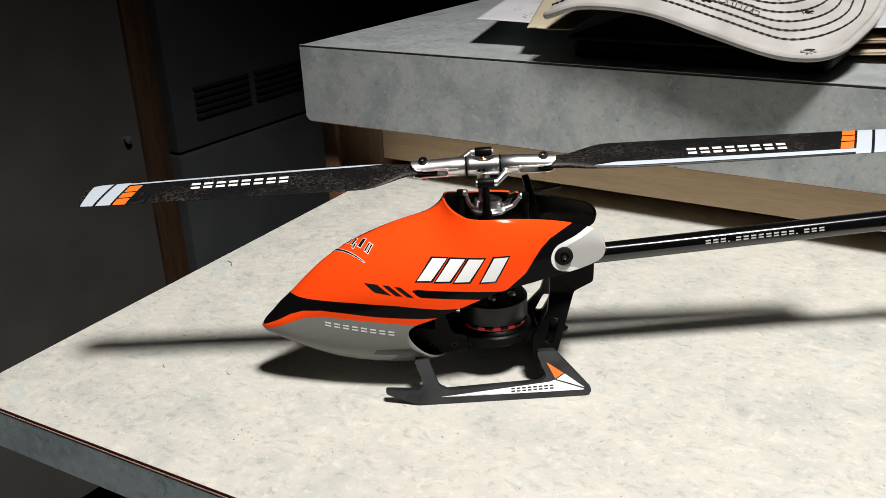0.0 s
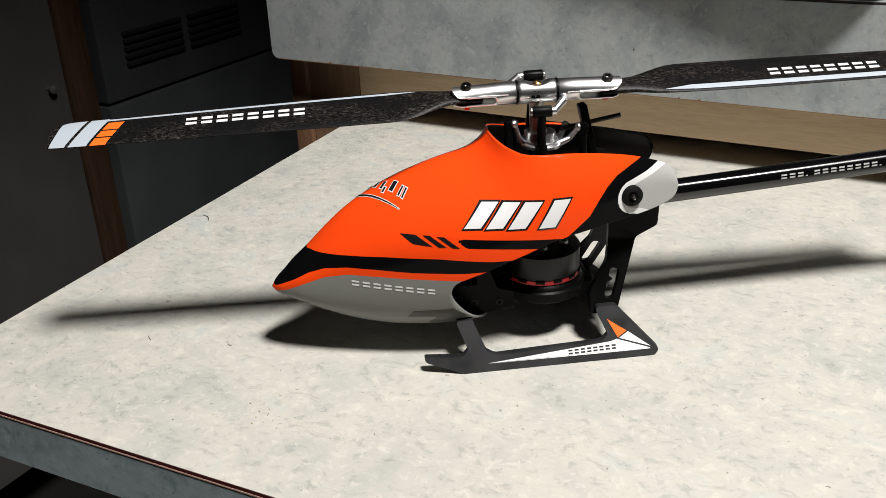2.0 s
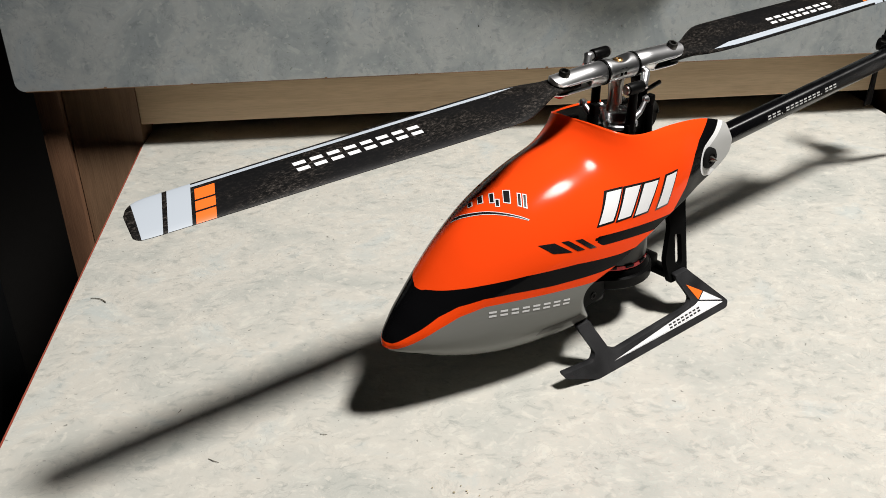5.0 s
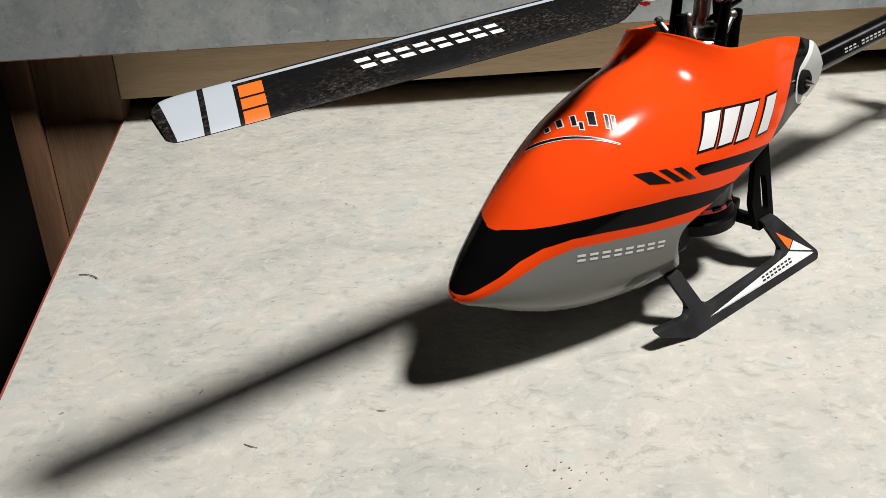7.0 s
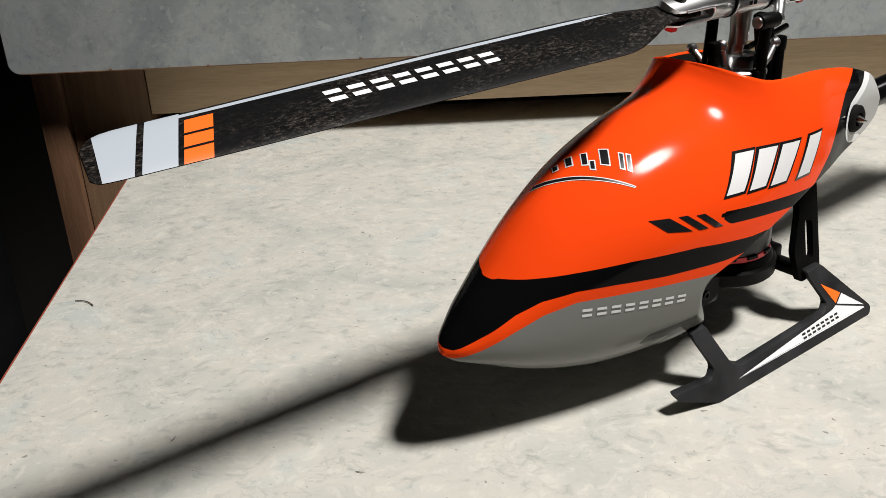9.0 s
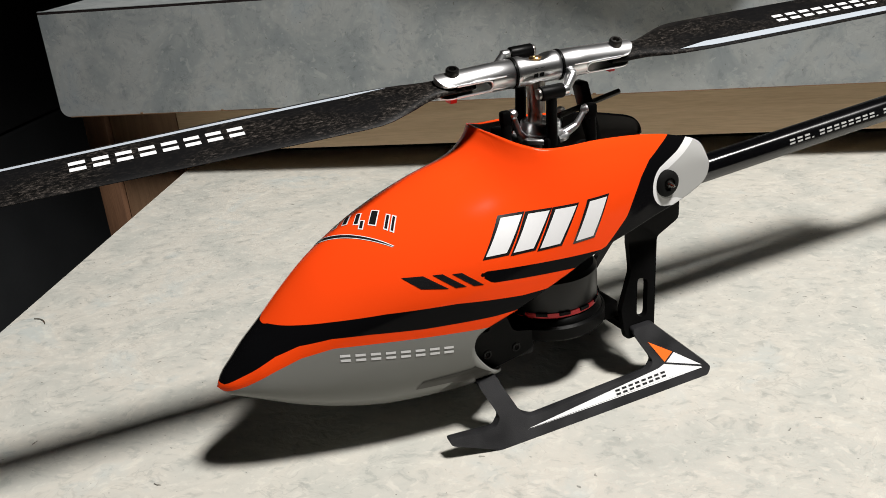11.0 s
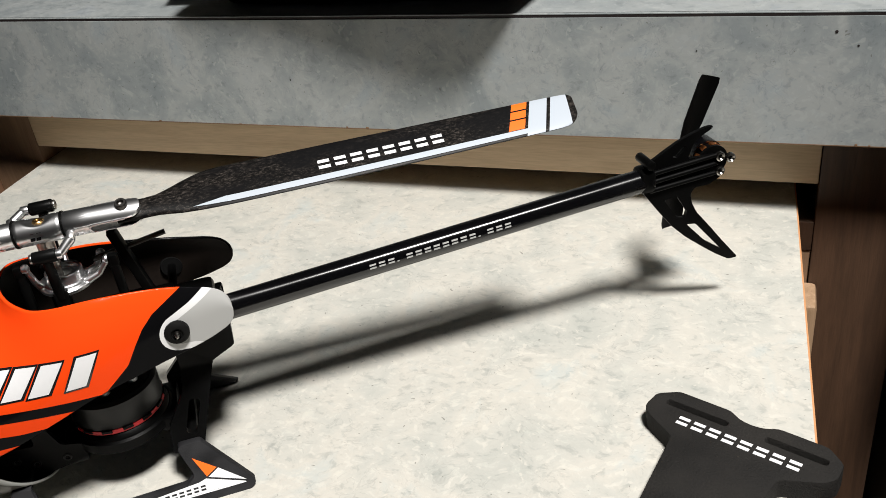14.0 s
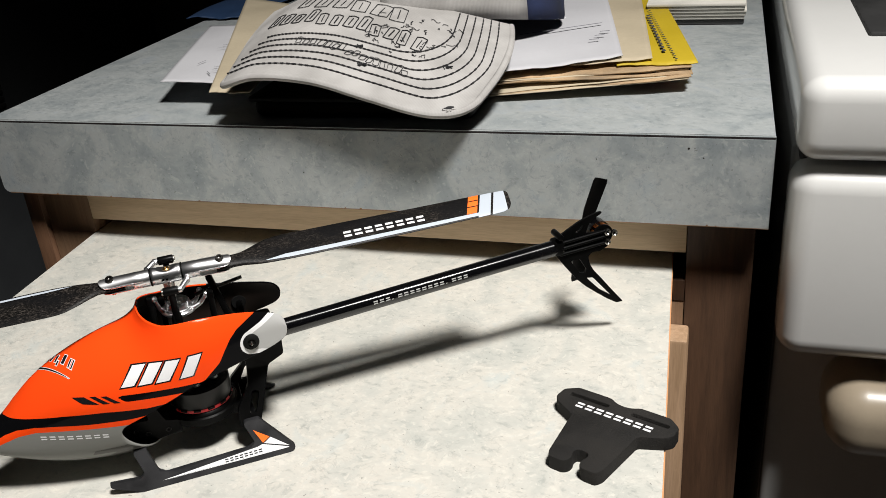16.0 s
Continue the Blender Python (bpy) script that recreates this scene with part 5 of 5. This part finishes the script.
INK = material("dark_ink", (0.05, 0.05, 0.05), 0.7)


def sheet(name, corners, heights, mat, label, category, sag=0.0, thick=0.0005, group="", phase=0.0):
    """A sheet or envelope between four corners (front left, front right, back right, back left), gently warped."""
    a, b, c, d = (Vector((x + 0.003, y - 0.006, C + h)) for (x, y), h in zip(corners, heights))
    n, rows = 28, []
    for i in range(n + 1):
        u = i / n
        row = []
        for j in range(n + 1):
            v = j / n
            p = a.lerp(b, u).lerp(d.lerp(c, u), v)
            p.z += sag * (math.sin(u * 5.1 + 1 + phase) * 0.5 + math.sin(u * 11 + 2 * phase) * 0.22) * (1 - v) + sag * 0.3 * math.sin(v * 4)
            p.y += (0.0016 * math.sin(u * 7 + 3 * phase) + 0.0010 * math.sin(u * 19 + phase) + 0.0005 * math.sin(u * 47 + 5 * phase)) * (1 - v) * min(1.0, sag * 900)
            row.append(p)
        rows.append(row)
    b2 = bmesh.new()
    grid(b2, rows)
    ob = part(name, b2, mat, None)
    s = ob.modifiers.new("thickness", "SOLIDIFY")
    s.thickness, s.offset = thick, 1
    return tagged(ob, label, category, group)


def line_on(ob, name, a, b, z, w, mat, label):
    """A pen or print stroke on a sheet."""
    a, b = Vector((a[0] + 0.003, a[1] - 0.006, C + z)), Vector((b[0] + 0.003, b[1] - 0.006, C + z))
    d = (b - a).normalized()
    o = Vector((-d.y, d.x, 0)) * w
    b2 = bmesh.new()
    b2.faces.new([b2.verts.new(p) for p in (a - o, b - o, b + o, a + o)])
    return part(name, b2, mat, ob, label, False)


G = "papers on the counter"
random.seed(21)
pile_mats = (PAPER_CREAM, PAPER_KRAFT, PAPER_CREAM, PAPER_KRAFT, PAPER_KRAFT, PAPER_CREAM, PAPER_KRAFT)
pile_words = ("pale worn envelope at the bottom of the pile", "aged tan envelope with a frayed edge", "cream folded sheet between envelopes", "stained tan envelope with a buckled edge", "tan envelope with a worn corner", "cream envelope with a creased edge", "brown-stained envelope near the top of the pile")
for k in range(7):
    u = (0.0, 0.10, 0.22, 0.60, 0.70, 0.92, 1.0)[k]
    rx, ry = random.uniform(-0.0022, 0.0012), random.uniform(-0.002, 0.002)
    low = 0.0004 + 0.0100 * u**1.25
    high = 0.0082 + 0.0030 * u
    sheet("envelope", [(-0.150, 0.493 + 0.011 * u + ry), (0.0535 + rx, 0.535 + 0.011 * u), (0.0205 + rx, 0.765 + ry), (-0.17, 0.742)], (low, high, 0.004 + 0.006 * u, 0.004 + 0.006 * u), pile_mats[k], pile_words[k], "envelope", (0.0003, 0.0012, 0.0007, 0.0019, 0.0010, 0.0005, 0.0014)[k], (0.0005, 0.0007, 0.0004, 0.0008, 0.0005, 0.0004, 0.0006)[k], G, 1.3 * k)
sheet("folded_card", [(0.020, 0.538), (0.0520, 0.545), (0.030, 0.62), (0.0, 0.62)], (0.0045, 0.0062, 0.004, 0.003), PAPER_RUST, "rust-red card corner under the envelopes", "card", 0.0004, 0.0006, G)
yellow = sheet("yellow_envelope", [(0.010, 0.545), (0.0565, 0.5485), (0.0185, 0.765), (-0.02, 0.765)], (0.0125, 0.0138, 0.012, 0.012), PAPER_YELLOW, "bright yellow envelope with faint print bars", "envelope", 0.0006, 0.0006, G)
cream = sheet("paper_sheet", [(-0.06, 0.530), (0.030, 0.553), (0.003, 0.768), (-0.09, 0.75)], (0.0145, 0.0155, 0.014, 0.014), PAPER_CREAM, "creased cream paper sheet", "paper", 0.0010, 0.0004, G)
white = sheet("paper_sheet", [(-0.075, 0.508), (0.0125, 0.552), (-0.025, 0.768), (-0.11, 0.72)], (0.0155, 0.0175, 0.016, 0.016), PAPER_WHITE, "white paper sheet with pencil strokes", "paper", 0.0012, 0.0004, G)
for k in range(3):
    line_on(white, "pencil_bar", (-0.012 + 0.002 * k, 0.585 + 0.011 * k), (-0.006 + 0.002 * k, 0.587 + 0.011 * k), 0.0192, 0.0008, PENCIL, "grey pencil bar")
line_on(white, "fold", (-0.06, 0.60), (-0.010, 0.632), 0.0192, 0.0008, PENCIL, "dark fold line")
for k in range(13):
    x, y = 0.0345 - 0.00145 * k, 0.577 + 0.0080 * k
    line_on(yellow, "print_bar", (x, y), (x + 0.0010, y - 0.0052), 0.0150, 0.0011, INK, "dark print bar")
for k in range(24):
    x, y = 0.0435 - 0.0012 * k, 0.556 + 0.0060 * k
    line_on(yellow, "print_dot", (x, y), (x + 0.0005, y - 0.0024), 0.0150, 0.0007, INK, "short dark dash")
left = sheet("paper_sheet", [(-0.2725, 0.498), (-0.205, 0.500), (-0.255, 0.670), (-0.328, 0.660)], (0.0150, 0.0145, 0.013, 0.014), PAPER_WHITE, "white paper sheet with pencil scribbles, sticking out of the pile", "paper", 0.0004, 0.0004, G)
random.seed(5)
for k in range(12):
    x, y = -0.252 + random.uniform(-0.012, 0.02) - 0.018 * (k / 12), 0.512 + 0.10 * k / 12
    a = random.uniform(0, 3.1)
    line_on(left, "pencil_bar", (x, y), (x + 0.009 * math.cos(a), y + 0.009 * math.sin(a)), 0.0166, 0.0003, PENCIL, "thin pencil stroke")
tan = sheet("envelope", [(-0.2240, 0.4745), (-0.198, 0.477), (-0.24, 0.70), (-0.335, 0.74)], (0.0155, 0.0155, 0.017, 0.020), PAPER_CREAM, "cream envelope corner under the cap", "envelope", 0.0004, 0.0006, G)
PAPER_BLUE = speckled("dark_blue_card", (0.02, 0.05, 0.12), 0.6, scale=300.0)
sheet("folded_card", [(-0.40, 0.74), (-0.34, 0.75), (-0.33, 0.84), (-0.41, 0.83)], (0.001, 0.003, 0.003, 0.001), PAPER_BLUE, "dark blue folded card on the counter", "card", 0.003, 0.001, G)
BOOK_EDGE = speckled("book_pages", (0.62, 0.60, 0.54), 0.8, scale=900.0, spread=0.2)
pile = thing("notebook", Matrix.Translation((0.003, -0.006, 0)), "worn pale notebook on a black cover on the counter", "notebook", G)
bm = bmesh.new()
box(bm, (0.015, 0.706, C), (0.0835, 0.90, C + 0.004), 0.001)
part("cover", bm, INK, pile, "black cover")
for k in range(5):
    bm = bmesh.new()
    box(bm, (0.014 + 0.0006 * (k % 2), 0.704 - 0.0012 * k, C + 0.0042 + 0.0026 * k), (0.0835 + 0.0007 * (k % 3), 0.90, C + 0.0064 + 0.0026 * k), 0.0006)
    part("page_block", bm, BOOK_EDGE, pile)

# dark pouch under the cap
POUCH = speckled("black_vinyl", (0.004, 0.004, 0.004), 0.5, scale=500.0, spec=0.25)
bm = bmesh.new()
box(bm, (-0.195, 0.472, C + 0.0002), (-0.059, 0.594, C + 0.0100), 0.004, 3)
pouch = thing("pouch", Matrix(), "flat black vinyl pouch under the cap", "pouch", G)
part("pouch_body", bm, POUCH, pouch)
bm = bmesh.new()
box(bm, (-0.197, 0.4705, C + 0.0098), (-0.060, 0.592, C + 0.0130), 0.0014, 3)
part("flap", bm, POUCH, pouch, "stitched black flap")

# ---- cap ----
CLOTH = material("washed_grey_cotton", (0.55, 0.52, 0.48), 0.9)
cw = coords(CLOTH)
rib = node(CLOTH, "ShaderNodeTexWave", Scale=420.0, Distortion=1.5, Detail=2.0)
soil = node(CLOTH, "ShaderNodeTexNoise", Scale=45.0, Detail=6.0)
wire(CLOTH, cw, "Vector", rib, "Vector"), wire(CLOTH, cw, "Vector", soil, "Vector")
tone = ramp(CLOTH, [(0.35, (0.31, 0.299, 0.286)), (0.65, (0.415, 0.402, 0.388))])
wire(CLOTH, soil, "Fac", tone, "Fac")
weave = ramp(CLOTH, [(0.2, (0.93, 0.93, 0.93)), (0.8, (1, 1, 1))])
wire(CLOTH, rib, "Fac", weave, "Fac")
cloth = blend(CLOTH, 1.0, (tone, "Color"), (weave, "Color"), "MULTIPLY")
wire(CLOTH, cloth, 2, shader(CLOTH), "Base Color")
bump(CLOTH, rib, "Fac", 0.15, 0.0003)
UNDER = speckled("black_lining", (0.005, 0.005, 0.005), 0.9, scale=900.0)
NAVY = speckled("navy_mesh", (0.012, 0.02, 0.06), 0.9, scale=1500.0, spread=0.5, relief=0.8)
THREAD = material("black_thread", (0.012, 0.012, 0.014), 0.8)
CAP = thing("cap", Matrix.Translation((0.004, -0.005, 0.0735)), "worn pale grey and navy cap with stitched brim, on papers", "cap")

FRONT = [(0.0, (-0.2050, 0.4720, 0.8660)), (0.03, (-0.2055, 0.4620, 0.8630)), (0.08, (-0.2010, 0.4530, 0.8640)), (0.2, (-0.180, 0.4490, 0.8700)), (0.4, (-0.1450, 0.4470, 0.8685)), (0.6, (-0.1130, 0.4460, 0.8600)), (0.8, (-0.0830, 0.4455, 0.8520)), (0.9, (-0.0660, 0.4480, 0.8508)), (0.96, (-0.0560, 0.4580, 0.8530)), (1.0, (-0.0510, 0.4760, 0.8585))]
BACK = [(0.0, (-0.216, 0.556, 0.882)), (0.2, (-0.188, 0.560, 0.8915)), (0.4, (-0.158, 0.561, 0.8920)), (0.6, (-0.126, 0.559, 0.8870)), (0.8, (-0.090, 0.558, 0.8790)), (1.0, (-0.0575, 0.558, 0.8710))]


def along(table, s):
    return Vector([smooth_table([(k, p[i]) for k, p in table], s) for i in range(3)])


def brim(s, v, lift=0.0):
    """The brim from its front edge (v = 0) to the seam (v = 1)."""
    p = along(FRONT, s).lerp(along(BACK, s), v)
    side = 4 * max(0.0, v) * (1 - v)
    p.x += side * 0.004 * (1 if s > 0.5 else -1) * abs(2 * s - 1)
    p.z += side * 0.004 * math.sin(math.pi * s) + lift
    return p


bm = bmesh.new()
grid(bm, [[brim(i / 60, j / 24) for j in range(25)] for i in range(61)])
visor = part("brim", bm, CLOTH, CAP, "pale grey ribbed brim, frayed at one corner")
bm = bmesh.new()
grid(bm, [[brim(i / 60, 0.01 + 0.98 * j / 24, -0.0030) for j in range(25)] for i in range(61)])
part("lining", bm, UNDER, visor, "black underside")
bm = bmesh.new()
rows = []
edge = [brim(i / 60, 0) for i in range(61)] + [brim(1, j / 24) for j in range(1, 25)]
for i in range(len(edge)):
    p = edge[i] - Vector((0, 0, 0.0015))
    d = (edge[min(len(edge) - 1, i + 1)] - edge[max(0, i - 1)]).normalized()
    side = d.cross(Vector((0, 0, 1))).normalized()
    rise = side.cross(d)
    rows.append([p + (side * math.cos(2 * math.pi * k / 10) + rise * math.sin(2 * math.pi * k / 10)) * 0.0021 for k in range(11)])
grid(bm, rows)
part("piping", bm, CLOTH, visor, "rolled edge")


def stitches(rows, name="stitch_line"):
    for pts in rows:
        b = bmesh.new()
        for k in range(0, len(pts) - 1):
            rod(b, pts[k], pts[k + 1], 0.00026 if k % 2 else 0.00046, sides=6)
        part(name, b, THREAD, visor, "black stitching")


def inset(q, n=110):
    """A stitch row that keeps a distance from the rim all round its corner."""
    end, rs, rv = 0.955 - (q - 0.09) * 0.5, 0.17, 0.36
    out = []
    for k in range(n + 1):
        t = k / n
        if t < 0.60:
            s, v = 0.035 + q * 0.35 + (end - rs - 0.035 - q * 0.35) * t / 0.60, q
        elif t < 0.82:
            a = (t - 0.60) / 0.22 * math.pi / 2
            s, v = end - rs + rs * math.sin(a), q + rv * (1 - math.cos(a))
        else:
            s, v = end, q + rv + (0.98 - q - rv) * (t - 0.82) / 0.18
        out.append(brim(s, v, 0.0006))
    return out


stitches([inset(q) for q in (0.09, 0.15, 0.21, 0.27, 0.33, 0.39)])
random.seed(11)
# embroidered lettering along the brim, as plain stitched bars
for s0, s1, v, h, n, thick in ((0.13, 0.74, 0.55, 0.13, 12, 0.00028), (0.20, 0.66, 0.76, 0.17, 6, 0.00024), (0.30, 0.72, 0.30, 0.05, 16, 0.00018)):
    for k in range(n):
        s = s0 + (s1 - s0) * k / n
        w = (s1 - s0) / n * random.uniform(0.6, 0.85)
        b = bmesh.new()
        vv = v - 0.10 * (k / n) + random.uniform(-0.012, 0.012)
        hh = h * random.uniform(0.7, 1.1)
        lean_by = random.uniform(-0.004, 0.012)
        loop = [brim(s, vv, 0.0005), brim(s + w * 0.5, vv - 0.006, 0.0005), brim(s + w, vv, 0.0005), brim(s + w + lean_by, vv + hh, 0.0005), brim(s + w * 0.5 + lean_by, vv + hh * 1.1, 0.0005), brim(s + lean_by, vv + hh, 0.0005)]
        for a, c in zip(loop, loop[1:] + loop[:1]):
            rod(b, a, c, thick, sides=6)
        if h > 0.1:
            rod(b, brim(s + w * 0.5, vv + hh * 0.2, 0.0005), brim(s + w * 0.5 + lean_by, vv + hh * 0.85, 0.0005), thick * random.uniform(0.7, 1.5), sides=6)
        part("letter_bar", b, THREAD, visor, "outlined stitched bar")
for s, v in ((0.555, 0.20), (0.52, 0.34), (0.83, 0.38)):
    b = bmesh.new()
    p = brim(s, v, 0.0003)
    for k in range(7):
        a = random.uniform(0, 6.3)
        rod(b, p, p + Vector((0.0028 * math.cos(a), 0.0022 * math.sin(a), 0.0004)), 0.0005, sides=5)
    part("tear", b, THREAD, visor, "dark worn tear")
for k in range(44):
    b = bmesh.new()
    q = Vector((random.uniform(0.52, 0.82), random.uniform(0.36, 0.82)))
    for _ in range(random.randint(4, 8)):
        w = q + Vector((random.uniform(-0.006, 0.010), random.uniform(-0.016, 0.016)))
        rod(b, brim(*q, 0.0005), brim(*w, 0.0005), 0.00018, sides=5)
        q = w
    part("loose_stitch", b, THREAD, visor, "thin broken stitching")
hole = brim(0.888, 0.022)
across, up_brim = brim(0.905, 0.05) - brim(0.865, 0.05), brim(0.885, 0.10) - brim(0.885, 0.02)
face = across.cross(up_brim).normalized()
face = face if face.z > 0 else -face
b = bmesh.new()
rim = []
for k in range(18):
    a = 2 * math.pi * k / 18
    r = random.uniform(0.82, 1.15)
    rim.append(b.verts.new(hole + face * 0.0005 + across.normalized() * (0.0034 * r * math.cos(a)) + up_brim.normalized() * (0.0022 * r * math.sin(a))))
b.faces.new(rim)
part("frayed_hole", b, THREAD, visor, "dark frayed hole", False)
b = bmesh.new()
for k in range(15):
    a = random.uniform(3.3, 6.1)
    p = hole + face * 0.0005 + across.normalized() * (0.0030 * math.cos(a)) + up_brim.normalized() * (0.0019 * math.sin(a))
    q = p + across.normalized() * random.uniform(-0.0012, 0.0016) - up_brim.normalized() * random.uniform(-0.0006, 0.0022) + face * random.uniform(0.0, 0.0008)
    rod(b, p, q, random.uniform(0.0004, 0.0007), 0.0003, sides=5)
part("frayed_threads", b, CLOTH, visor, "pale loose threads")

# crown: six panels, the front pair grey, the rest navy mesh
centre = Vector((-0.138, 0.630, 0.858))
for k in range(6):
    a0 = radians(-150 + 60 * k)
    rows = []
    for i in range(13):
        a = a0 + radians(60) * i / 12
        row = []
        for j in range(15):
            e = radians(86) * j / 14
            rr = 0.083 * math.cos(e) ** 0.75
            p = centre + Vector((rr * math.cos(a) * (0.95 + 0.27 * max(0.0, math.cos(a))), rr * math.sin(a) * 1.0, 0.078 * math.sin(e) ** 0.9 + 0.012 * math.sin(3 * a + j) * 0.08))
            p.z += 0.006 * math.cos(a) * 0 + (0.020 if math.sin(a) < 0 else 0.010) * (1 - j / 14) * abs(math.sin(a))
            row.append(p)
        rows.append(row)
    b = bmesh.new()
    grid(b, rows)
    crown = part("crown_panel", b, CLOTH if k in (0, 1) else NAVY, CAP, "pale grey cotton panel" if k in (0, 1) else "navy mesh panel")
    s = crown.modifiers.new("thickness", "SOLIDIFY")
    s.thickness, s.offset = 0.0018, -1
b = bmesh.new()
spun(b, [(0.0005, 0.005), (0.004, 0.0045), (0.006, 0.002), (0.006, 0.0)], centre + Vector((0, 0, 0.078)), (0, 0, 1), 18)
part("button", b, NAVY, CAP)

# ---- cooker beside the counter ----
HANDLE = speckled("cream_plastic", (0.30, 0.25, 0.185), 0.3, scale=300.0, spread=0.08, relief=0.05)
STOVE = thing("cooker", Matrix.Translation((-0.003, -0.006, 0.075)), "white enamelled cooker with rounded hob edge and broad handle", "cooker")


def soft_box(lo, hi, r, seg=5):
    b = bmesh.new()
    box(b, lo, hi, r, seg)
    return b


part("body", soft_box((0.1150, 0.508, -0.0748), (0.70, 1.08, 0.815), 0.004), ENAMEL, STOVE)
part("hob", soft_box((0.1120, 0.4445, 0.8265), (0.72, 1.09, 0.868), 0.011, 6), ENAMEL, STOVE, "white rounded hob top")
part("hob_seam", soft_box((0.1170, 0.470, 0.815), (0.70, 1.07, 0.828), 0.002, 2), SEAM, STOVE)
b = soft_box((0.1115, 0.441, 0.7185), (0.70, 0.478, 0.8230), 0.012, 6)
bmesh.ops.rotate(b, verts=b.verts[:], cent=(0, 0.441, 0.7185), matrix=Matrix.Rotation(radians(-2.6), 3, "X"))
part("upper_door", b, ENAMEL, STOVE, "white rounded front panel")
part("door_seam", soft_box((0.1170, 0.4775, 0.7095), (0.695, 0.5080, 0.7205), 0.001, 2), SEAM, STOVE)
lower_door = part("lower_door", soft_box((0.1150, 0.489, 0.10), (0.70, 0.5085, 0.7135), 0.004, 5), ENAMEL, STOVE, "white oven door")
part("handle", soft_box((0.1400, 0.433, 0.6580), (0.66, 0.4930, 0.7040), 0.0195, 8), HANDLE, lower_door, "broad cream moulded handle")
well = part("burner_well", soft_box((0.149, 0.528, 0.866), (0.40, 0.80, 0.8705), 0.002, 2), IRON, STOVE, "black burner tray")
for k in range(4):
    part("grate_bar", soft_box((0.175 + 0.055 * k, 0.565, 0.870), (0.184 + 0.055 * k, 0.795, 0.882), 0.002, 2), IRON, well, "black cast-iron bar")
